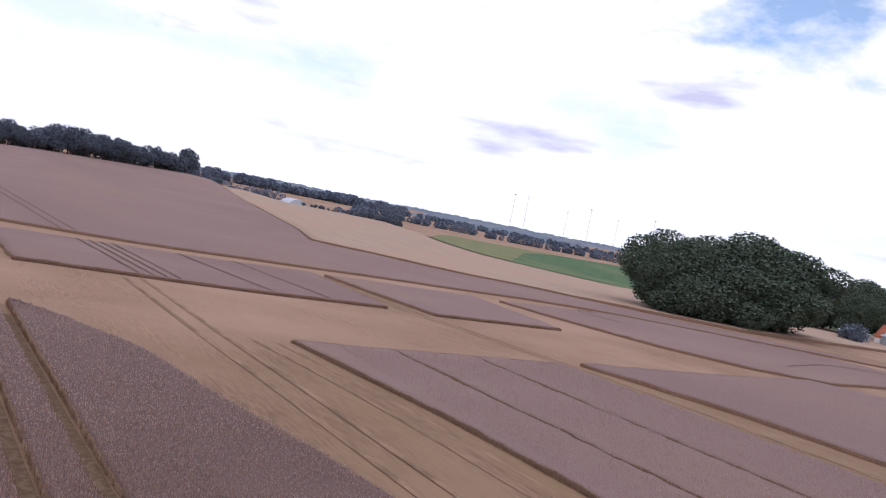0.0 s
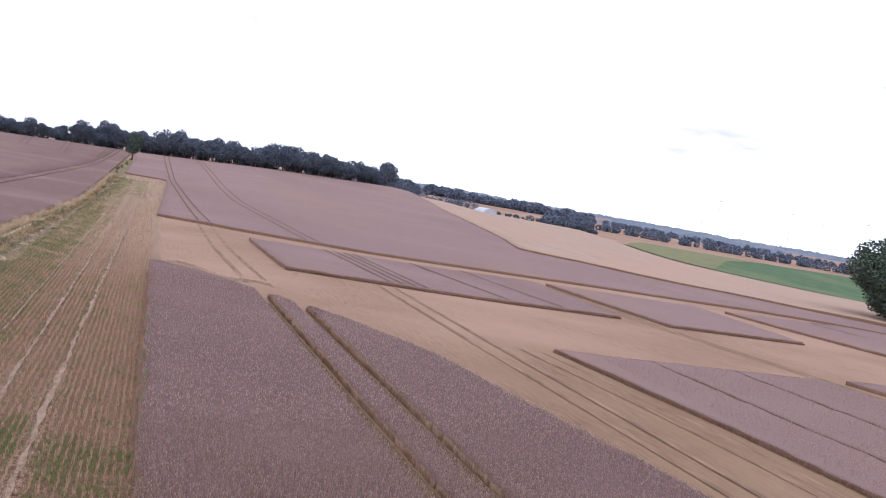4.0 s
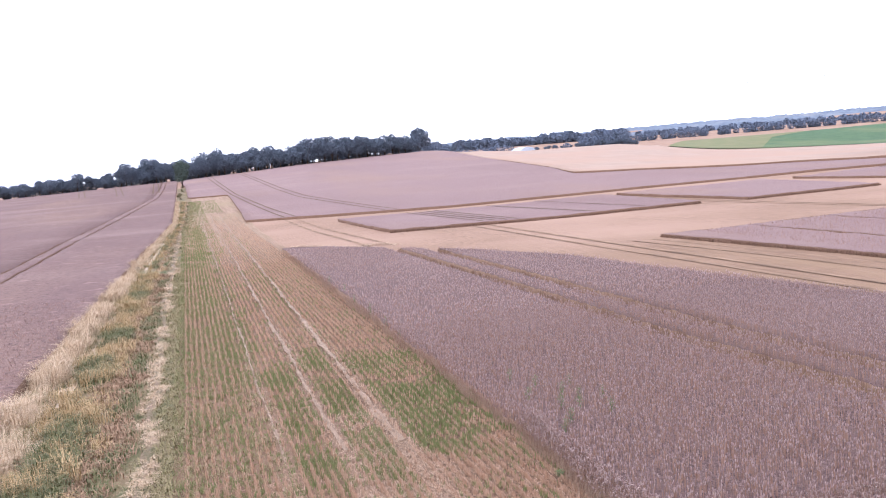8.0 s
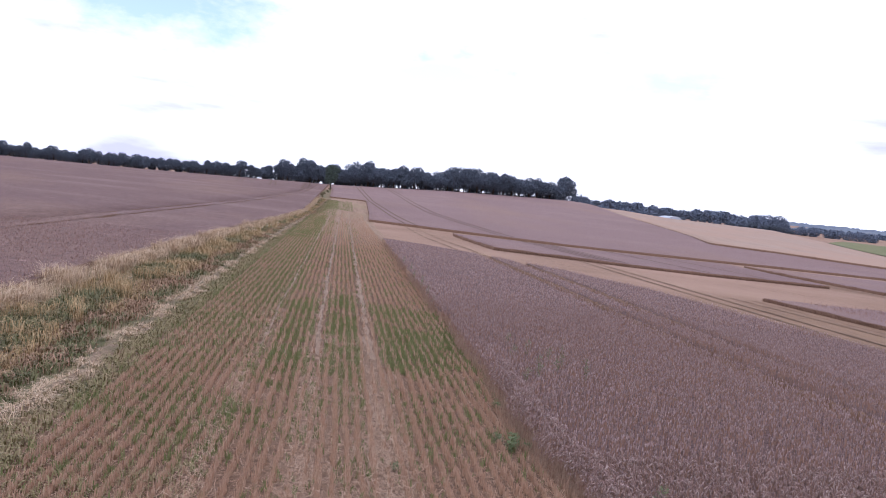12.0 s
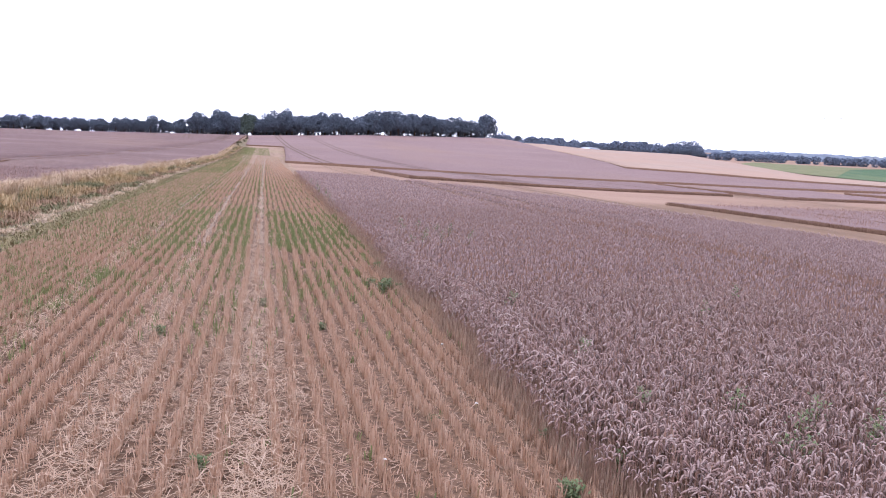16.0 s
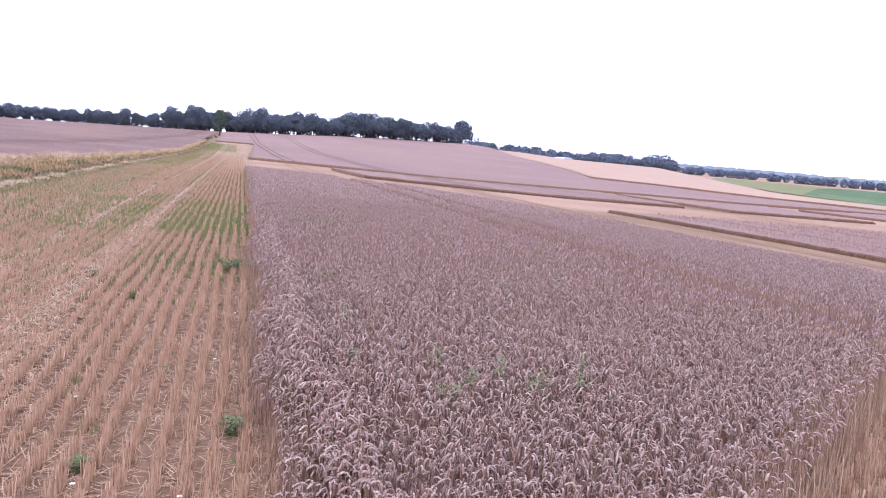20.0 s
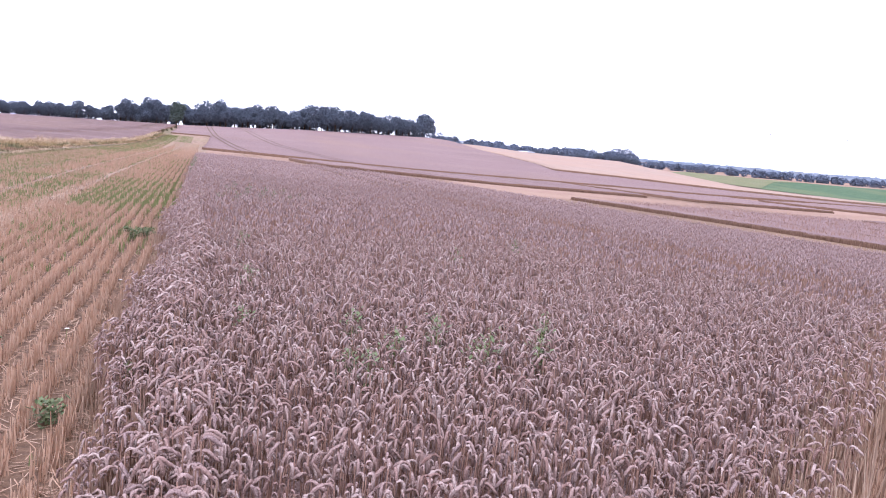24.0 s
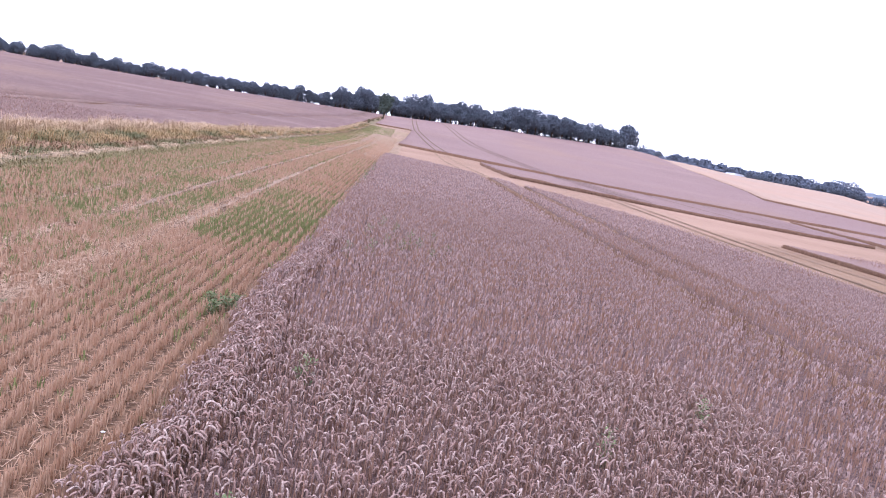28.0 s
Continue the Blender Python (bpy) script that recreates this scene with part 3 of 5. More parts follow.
def tube(path, radii, sides=6):
    """A tapered tube along a list of places."""
    path, v = np.asarray(path, float), []
    for k, p in enumerate(path):
        d = path[min(k + 1, len(path) - 1)] - path[max(k - 1, 0)]
        d /= np.linalg.norm(d) + 1e-9
        a = np.cross(d, (0.3, 0.9, 0.1) if abs(d[2]) > 0.5 else (0, 0, 1))
        a /= np.linalg.norm(a)
        b = np.cross(d, a)
        for s in range(sides):
            t = 2 * math.pi * s / sides
            v.append(p + radii[k] * (a * math.cos(t) + b * math.sin(t)))
    f = [[k * sides + s, k * sides + (s + 1) % sides, (k + 1) * sides + (s + 1) % sides, (k + 1) * sides + s] for k in range(len(path) - 1) for s in range(sides)]
    return np.array(v), np.array(f)


def joined(pieces):
    vs, fs, n = [], [], 0
    for v, f in pieces:
        vs.append(v), fs.append(f + n)
        n += len(v)
    return np.vstack(vs), np.vstack(fs)


def make_tree(seed, high, wide, bare, leaves, size, label, group, leaf=None):
    """A tree with a tapered trunk, limbs and an uneven crown. bare: height of the clear trunk."""
    rs = np.random.RandomState(seed)
    lean = rs.uniform(-0.03, 0.03, 2) * high
    r0 = 0.022 * high + 0.05
    pieces = [tube([(0, 0, -0.2), (lean[0] * 0.2, lean[1] * 0.2, bare), (lean[0], lean[1], high * 0.8)], [r0 * 1.25, r0, r0 * 0.25])]
    lobes, radii = [], []
    n = 6 + seed % 4
    for k in range(n):
        t = 2 * math.pi * (k + rs.uniform(-0.3, 0.3)) / n
        zz = bare + (high - bare) * rs.uniform(0.25, 0.75)
        out = wide * 0.5 * rs.uniform(0.35, 0.75)
        tip = np.array([out * math.cos(t), out * math.sin(t), zz])
        pieces.append(tube([(lean[0] * 0.3, lean[1] * 0.3, bare * rs.uniform(0.8, 1.15)), tip * (0.55, 0.55, 0.9), tip], [r0 * 0.45, r0 * 0.3, r0 * 0.08], 5))
        lobes.append(tip)
        r = wide * rs.uniform(0.2, 0.3)
        radii.append((r, r, r * rs.uniform(0.7, 1.0)))
    lobes.append((lean[0], lean[1], high - wide * 0.24)), radii.append((wide * 0.27, wide * 0.27, wide * 0.24))
    lobes.append((0, 0, (bare + high) / 2)), radii.append((wide * 0.36, wide * 0.36, (high - bare) * 0.42))
    root = new("tree")
    tagged(root, label, "tree", group)
    part("trunk", mesh_from("trunk", *joined(pieces), [BARK]), root)
    part("crown", mesh_from("crown", *blob_leaves(rs, np.array(lobes), np.array(radii), leaves, size), [leaf or HAZED_LEAF]), root)
    return root


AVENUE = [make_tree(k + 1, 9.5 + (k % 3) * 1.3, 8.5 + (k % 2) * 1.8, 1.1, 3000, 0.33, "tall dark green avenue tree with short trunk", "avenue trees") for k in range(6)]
rs = np.random.RandomState(11)


def plant(src, x, y, s=1.0, sz=None, down=0.0):
    return copy_thing(src, pose(x, y, float(land(x, y)) - down, 0, 0, rs.uniform(0, 360)) @ Matrix.Diagonal((s, s, sz or s, 1)))


def plant_row(row, x0, x1, y, step, jitter=1.5, scale=(0.85, 1.15)):
    x = x0
    while x < x1:
        px, py = x + rs.uniform(-jitter, jitter), y(x) + rs.uniform(-jitter, jitter)
        s = rs.uniform(*scale) * (0.66 + 0.4 * float(smooth(-48, -14, px)))
        plant(row[rs.randint(len(row))], px, py, s, s * rs.uniform(0.85, 1.1))
        x += step * rs.uniform(0.75, 1.25)


plant_row(AVENUE, -330, 112, lambda x: 404, 3.7)
plant_row(AVENUE, -330, 112, lambda x: 416, 5.5, scale=(0.65, 0.95))
for k, ob in enumerate(AVENUE):
    ob.matrix_basis = pose(-336 - 6 * k, 404, float(land(-336 - 6 * k, 404)))
BIG = [make_tree(21 + k, 22 + k, 21 - k, 0.3, 18000, 0.32, "huge dense dark green tree of a copse", "copse trees", COPSE_LEAF) for k in range(3)]
for k, (x, y, s) in enumerate([(195, 144, 0.98), (196, 135, 1.02), (203, 150, 1.06), (206, 133, 1.12), (212, 141, 1.2), (216, 128, 1.18), (222, 146, 1.26), (226, 131, 1.26), (231, 141, 1.28), (233, 130, 1.26), (192, 140, 0.82), (228, 122, 1.1), (199, 130, 0.86), (208, 125, 0.9), (219, 120, 0.96), (202, 140, 1.08)]):
    x, y, s = 6.2 + 0.9 * (x - 9.9), 5.6 + 0.9 * (y - 2.8), 0.92 * s
    if k < 3:
        BIG[k].matrix_basis = pose(x, y, float(land(x, y)) - 0.5, 0, 0, 40 * k) @ Matrix.Diagonal((s * 1.2, s * 1.2, s, 1))
    else:
        plant(BIG[k % 3], x, y, s * 1.2, s, 0.5)
LONE = make_tree(31, 10.4, 6.8, 1.4, 2600, 0.3, "lone round green tree at the end of the verge", "", LONE_LEAF)
LONE.matrix_basis = pose(-9.1, 307, float(land(-9.1, 307))) @ Matrix.Diagonal((0.95, 0.95, 1.0, 1))
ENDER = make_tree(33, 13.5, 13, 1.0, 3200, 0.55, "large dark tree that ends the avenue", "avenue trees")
ENDER.matrix_basis = pose(117, 404, float(land(117, 404)) - 0.5)
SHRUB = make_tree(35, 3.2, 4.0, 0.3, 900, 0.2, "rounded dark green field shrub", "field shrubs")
SHRUB.matrix_basis = pose(121, 359, float(land(121, 359)))
BUSH = make_tree(37, 2.6, 3.4, 0.2, 500, 0.16, "dry olive-brown bush on the grassy verge", "verge bushes", BUSH_LEAF)
BUSH.matrix_basis = pose(-10.2, 228, float(land(-10.2, 228))) @ Matrix.Diagonal((0.4, 0.4, 0.4, 1))
for x, y, s in [(-9.5, 300, 0.7), (-9.2, 262, 0.6), (-9.6, 240, 0.45), (-9.8, 215, 0.5), (-10, 190, 0.4), (-10.3, 166, 0.42), (-9.4, 84, 0.22), (-11.8, 108, 0.36), (-11.5, 121, 0.4), (-10.9, 140, 0.45), (-12, 97, 0.3), (-10.6, 152, 0.4), (-9.8, 178, 0.42), (-10.1, 250, 0.5), (-9.6, 276, 0.6), (-12.9, 66, 0.3), (-13.2, 54, 0.26)]:
    plant(BUSH, x, y, s * 1.15)
for k in range(22):
    x = 150 + 2.1 * k
    plant(SHRUB, x, 318 - 0.3 * (x - 160) + rs.uniform(-2, 2), rs.uniform(0.3, 0.6) + 0.3 * (k > 12))


def far_wood(name, x0, x1, y, high, count, label, deep=30, size=2.2, leaf=None, low=0.72):
    """A far belt of trees, too small to tell apart: trunks under a ragged mass of leaf clumps."""
    r = np.random.RandomState(int(abs(x0) + high))
    n = max(6, int((x1 - x0) / (0.3 * high + 0.8)))
    cx = np.linspace(x0, x1, n) + r.uniform(-3, 3, n)
    cy = (y(cx) if callable(y) else y) + r.uniform(-deep / 2, deep / 2, n)
    hh = high * r.uniform(low, 1.08, n)
    c = np.stack([cx, cy, land(cx, cy) + hh * 0.46], 1)
    rad = np.stack([hh * 0.55, hh * 0.5, hh * 0.54], 1)
    m = mesh_from(name, *blob_leaves(r, c, rad, count, size), [leaf or HAZED_FAR_LEAF])
    thing(name, m, label, "woodland", "", "stuff")


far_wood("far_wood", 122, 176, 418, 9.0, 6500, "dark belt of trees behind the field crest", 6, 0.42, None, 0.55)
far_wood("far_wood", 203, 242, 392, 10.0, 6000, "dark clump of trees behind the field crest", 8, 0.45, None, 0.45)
far_wood("hedge", -330, 114, 410, 4.3, 40000, "low dark hedge growing under the avenue trees", 2, 0.4, HAZED_LEAF)
far_wood("far_wood", 160, 470, lambda x: 840 - 0.25 * (x - 180), 12.0, 26000, "far wooded ridge tinted blue for haze", 40, 1.1)
far_wood("far_wood", 318, 820, lambda x: 566 - 0.6 * (x - 330), 6.5, 34000, "dark far woodland belt tinted blue for haze", 14, 0.6, None, 0.65)
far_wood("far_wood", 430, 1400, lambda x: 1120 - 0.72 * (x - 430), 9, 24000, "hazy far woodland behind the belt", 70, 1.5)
far_wood("far_wood", 1100, 2100, lambda x: 390 - 0.3 * (x - 1100), 14, 7000, "dark far woodland belt tinted blue for haze", 60, 3.0)


def wooded_hills():
    """Low wooded hills on the horizon, one sheet of rounded canopy coloured blue for haze."""
    az, far = np.radians(np.linspace(14, 80, 420)), np.linspace(1350, 2450, 40)
    a, d = np.meshgrid(az, far)
    x, y = d * np.sin(a), d * np.cos(a)
    r = np.random.RandomState(4)
    gap = smooth(-0.3, 0.3, np.sin(a * 21 + d / 300) + np.sin(a * 9 - d / 170) + 0.9 * smooth(1900, 2300, d))
    z = land(x, y) - 2 + gap * (8 + 3 * np.sin(a * 160 + d / 40) + r.uniform(-2.5, 2.5, x.shape))
    thing("wooded_hills", mesh_from("wooded_hills", np.stack([x, y, z], -1).reshape(-1, 3), grid_faces(40, 420), [HAZED_FAR_CANOPY]), "low wooded hills along the horizon, coloured haze-blue", "woodland", kind="stuff")


wooded_hills()
far_wood("far_wood", -1200, -330, 500, 11, 6000, "dark far woodland behind the wheat", 60, 2.5)


# ---- far buildings and masts ----
WALL_GREY = material("grey_render", lambda n, l, uv: noise_mix(n, l, uv, (0.36, 0.36, 0.38), (0.28, 0.28, 0.3), 1.2), 0.9)
WALL_PALE = material("pale_render", lambda n, l, uv: noise_mix(n, l, uv, (0.75, 0.72, 0.68), (0.62, 0.6, 0.57), 0.8), 0.9)
ROOF_RED = material("red_roof_tiles", lambda n, l, uv: noise_mix(n, l, uv, (0.42, 0.13, 0.07), (0.3, 0.1, 0.06), 3), 0.85)
ROOF_PALE = material("pale_sheet_roof", lambda n, l, uv: noise_mix(n, l, uv, (0.6, 0.62, 0.65), (0.5, 0.52, 0.55), 1.5), 0.6)
DARK_PANE = material("dark_window_pane", lambda n, l, uv: noise_mix(n, l, uv, (0.03, 0.035, 0.04), (0.05, 0.055, 0.06), 2), 0.2, spec=0.5)
MAST = material("pale_mast_paint", lambda n, l, uv: noise_mix(n, l, uv, (0.72, 0.73, 0.78), (0.64, 0.65, 0.7), 0.1), 0.5)


def box(x0, x1, y0, y1, z0, z1):
    v = np.array([(x, y, z) for z in (z0, z1) for x, y in ((x0, y0), (x1, y0), (x1, y1), (x0, y1))], float)
    return v, np.array([[3, 2, 1, 0], [4, 5, 6, 7], [0, 1, 5, 4], [1, 2, 6, 5], [2, 3, 7, 6], [3, 0, 4, 7]])


def house(at, turn, w, d, h, ridge, wall, roof, label):
    """A gabled building along x with doors and windows set in its long sides."""
    root = new("house")
    tagged(root, label, "building", "farm buildings")
    v = np.array([(-w, -d, 0), (w, -d, 0), (w, d, 0), (-w, d, 0), (-w, -d, h), (w, -d, h), (w, d, h), (-w, d, h), (-w, 0, ridge), (w, 0, ridge)], float) * (0.5, 0.5, 1)
    f = np.array([[0, 1, 5, 4], [2, 3, 7, 6], [1, 2, 6, 5], [3, 0, 4, 7], [5, 6, 9, 9], [7, 4, 8, 8]])
    part("wall", mesh_from("wall", np.vstack([v, v[[5, 6, 9]], v[[7, 4, 8]]]), np.array([[0, 1, 5, 4], [2, 3, 7, 6], [1, 2, 6, 5], [3, 0, 4, 7]]), [wall]), root)
    part("gable", mesh_from("gable", np.vstack([v[[5, 6, 9]], v[[7, 4, 8]]]), np.array([[0, 1, 2], [3, 4, 5]]), [wall]), root)
    e, t = 0.4, 0.18
    for sgn in (-1, 1):
        a = np.array([(-w / 2 - e, sgn * (d / 2 + e), h - e * (ridge - h) / (d / 2)), (w / 2 + e, sgn * (d / 2 + e), h - e * (ridge - h) / (d / 2)), (w / 2 + e, 0, ridge), (-w / 2 - e, 0, ridge)])
        part("roof", mesh_from("roof", np.vstack([a, a + (0, 0, t)]), box(0, 1, 0, 1, 0, 1)[1], [roof]), root)
    for k in range(max(2, int(w / 3.5))):
        x = -w / 2 + (k + 0.5) * w / max(2, int(w / 3.5))
        part("window", mesh_from("window", *box(x - 0.6, x + 0.6, -d / 2 - 0.04, -d / 2 + 0.05, h * 0.4, h * 0.4 + 1.2), [DARK_PANE]), root)
    part("door", mesh_from("door", *box(-0.5, 0.6, -d / 2 - 0.05, -d / 2 + 0.05, 0, 2.1), [BARK]), root)
    root.matrix_basis = pose(at[0], at[1], float(land(*at)) - 0.1, 0, 0, turn)
    return root


house((284, 116), 62, 18, 9, 4.0, 5.6, WALL_GREY, ROOF_PALE, "low grey farm shed with pale sheet roof")
house((291, 128), 50, 5, 4.6, 3.6, 7.6, WALL_PALE, ROOF_RED, "small house with steep red tiled roof")
house((276, 131), 60, 9, 6, 3.2, 4.2, WALL_GREY, ROOF_PALE, "small outbuilding with white sheet roof")
for x, y, s in [(303, 146, 1.25), (314, 150, 1.4), (326, 146, 1.3), (312, 162, 1.5), (340, 144, 1.3), (300, 158, 1.3), (334, 158, 1.5), (352, 150, 1.4), (350, 138, 1.3)]:
    plant(BIG[int(x) % 3], x, y, s * 0.72)
for x, y, s in [(262, 124, 1.9), (266, 128, 1.7), (258, 121, 1.0), (270, 126, 1.2)]:
    plant(SHRUB, x, y, s)
for x, w in [(-34, 9), (-22, 7), (-3, 8), (5, 6), (43, 8)]:
    house((x, 424), 0, w, 6, 3.6, 5.2, WALL_PALE, ROOF_PALE, "small white house glimpsed behind the avenue")


FILM = material("clouded_plastic_film", lambda n, l, uv: noise_mix(n, l, uv, (0.5, 0.53, 0.58), (0.4, 0.43, 0.48), 0.8), 0.4)


def polytunnel(x, y, w, h, d):
    t = np.linspace(0, math.pi, 13)
    a = np.stack([-w / 2 * np.cos(t), 0 * t, h * np.sin(t)], 1)
    root = new("polytunnel")
    tagged(root, "pale domed plastic tunnel behind the field", "building")
    part("cover", mesh_from("cover", np.stack([a, a + (0, d, 0)], 0).reshape(-1, 3), grid_faces(2, 13), [FILM]), root)
    fan = np.array([[13, k, k + 1] for k in range(12)])
    for k in (0, 1):
        part("end_wall", mesh_from("end_wall", np.vstack([a, [(0, 0, 0)]]) + (0, 0.05 + k * (d - 0.1), 0), fan, [FILM]), root)
    root.matrix_basis = pose(x, y, float(land(x, y)))


polytunnel(174, 384, 11, 4.4, 14)


def mast(az, dist, high):
    x, y = 5 + dist * math.sin(radians(az)), dist * math.cos(radians(az))
    root = new("wind_turbine")
    tagged(root, "slender pale wind turbine tower with dark head", "wind turbine", "distant turbines")
    part("tower", mesh_from("tower", *tube([(0, 0, 0), (0, 0, high * 0.5), (0, 0, high)], [0.9, 0.65, 0.45], 8), [MAST]), root)
    part("nacelle", mesh_from("nacelle", *box(-2.4, 2.4, -1.2, 1.2, high - 1, high + 2), [MAST]), root)
    root.matrix_basis = pose(x, y, float(land(x, y)), 0, 0, -az)


for az, dist, high in ((39.1, 2500, 118), (40.1, 2400, 112), (43.1, 3200, 128), (44.8, 2500, 114), (46.8, 3000, 122), (49.4, 2400, 110)):
    mast(az, dist, high)


# ---- wheat plants ----
def merge(templates, pick, at, turn, scale, lift=None):
    """Copies of small quad templates, laid into one pair of arrays."""
    vs, fs, es, n = [], [], [], 0
    for k, (tv, tf, *ear) in enumerate(templates):
        m = np.nonzero(pick == k)[0]
        if not len(m):
            continue
        c, s = np.cos(turn[m])[:, None], np.sin(turn[m])[:, None]
        sc = scale[m][:, None]
        x, y, z = tv[None, :, 0] * sc, tv[None, :, 1] * sc, tv[None, :, 2] * sc
        v = np.stack([x * c - y * s + at[m, 0:1], x * s + y * c + at[m, 1:2], z + at[m, 2:3]], -1).reshape(-1, 3)
        f = (tf[None] + (n + len(tv) * np.arange(len(m)))[:, None, None]).reshape(-1, 4)
        vs.append(v), fs.append(f), es.append(np.tile(ear[0], len(m)) if ear else np.zeros(len(f), np.int32))
        n += len(v)
    return np.vstack(vs), np.vstack(fs), np.concatenate(es)


def ear_plant(seed, base=0.06):
    """A wheat stalk whose short ear hooks over. Gives places, faces, and which faces are ear."""
    r = np.random.RandomState(seed)
    h, bend, rad = r.uniform(0.4, 0.57), math.radians(r.choice([35, 125, 150, 165, 172, 180, 186])), r.uniform(0.0105, 0.018)
    sway = r.uniform(-0.025, 0.025, 2)
    p, d = np.array([sway[0], sway[1], h]), 0.0
    pts, rr = [np.array([0, 0, base]), p.copy()], [0.003, 0.004]
    for k in range(7):
        d += bend / 4.1 if k < 4 else bend * 0.02
        p = p + np.array([math.sin(d), 0.12 * sway[0] * k, math.cos(d)]) * (rad if k < 4 else 0.017)
        pts.append(p.copy()), rr.append([0.0062, 0.0098, 0.0082, 0.0116, 0.009, 0.0108, 0.0042][k] * r.uniform(0.88, 1.12))
    v, f = tube(pts, rr, 3)
    return v, f, np.r_[np.zeros(3, np.int32), np.ones(len(f) - 3, np.int32)]


def coarse_plant(seed, rad=0.0135):
    """The same, for the middle distance: a bent wedge on a flat stalk."""
    r = np.random.RandomState(seed)
    h, o = r.uniform(0.46, 0.59), r.uniform(0.015, 0.045)
    v, f = tube([(0, 0, h - 0.06), (o * 0.6, 0, h), (o, 0, h - 0.05)], [rad * 0.5, rad, rad * 0.6], 3)
    w = rad * 0.5
    v = np.vstack([v, [(0, -w, 0.15), (0, w, 0.15), (0, w, h - 0.05), (0, -w, h - 0.05)]])
    return v, np.vstack([f, [[9, 10, 11, 12]]]), np.r_[np.ones(6, np.int32), np.zeros(1, np.int32)]


def scatter(r, area, x0, x1, y0, y1, keep):
    n = int((x1 - x0) * (y1 - y0) * area)
    p = np.stack([r.uniform(x0, x1, n), r.uniform(y0, y1, n)], 1)
    return p[keep(p[:, 0], p[:, 1])]


FAR_Y, FAR_X = np.array([-9.3, 10, 18, 24, 33, 42, 50.5, 58, 63.5, 65.2]), np.array([0.0, 24.0, 22.6, 21.6, 19.4, 17.7, 13.7, 8.4, 4.2, 0.6])


def in_stand(x, y):
    gone = (np.abs(x - rut(y)) < 0.46) | (np.abs(x - rut(y, 1)) < 0.46)
    return (x > 0.24 - 0.18 * smooth(-4, 5, y) + 0.07 * np.sin(y * 2.3) + 0.1 * np.sin(y * 0.7)) & (x < np.interp(y, FAR_Y, FAR_X)) & ~gone & (y > -9.3) & (y < 65)


def sown(name, templates, pts, r, label, lo=0.88, hi=1.12, mat=None, ear=None, kind="stuff", cat="crop"):
    z = land(pts[:, 0], pts[:, 1])
    v, f, e = merge(templates, r.randint(len(templates), size=len(pts)), np.column_stack([pts, z]), r.uniform(0, 6.28, len(pts)), r.uniform(lo, hi, len(pts)))
    m = mesh_from(name, v, f, [mat] if mat else [WHEAT_STALK, ear or WHEAT_PLANT])
    m.polygons.foreach_set("material_index", e)
    m.polygons.foreach_set("use_smooth", np.ones(len(f), bool))
    return thing(name, m, label, cat, "", kind)


def tuft(seed, n, high, spread, wide, lean=1.0):
    """A tuft of upright flat blades."""
    r = np.random.RandomState(seed)
    v, f = [], []
    for k in range(n):
        a, t = r.uniform(0, 6.28), r.uniform(0, 6.28)
        x, y = spread * r.uniform(-1, 1), spread * r.uniform(-1, 1)
        h, ln = high * r.uniform(0.5, 1.1), r.uniform(0.05, 0.35) * high * lean
        dx, dy, w = math.cos(a) * wide, math.sin(a) * wide, math.cos(t) * ln
        u = math.sin(t) * ln
        v += [(x - dx, y - dy, 0), (x + dx, y + dy, 0), (x + dx * 0.5 + w, y + dy * 0.5 + u, h), (x - dx * 0.5 + w, y - dy * 0.5 + u, h)]
        f.append([4 * k, 4 * k + 1, 4 * k + 2, 4 * k + 3])
    return np.array(v), np.array(f)


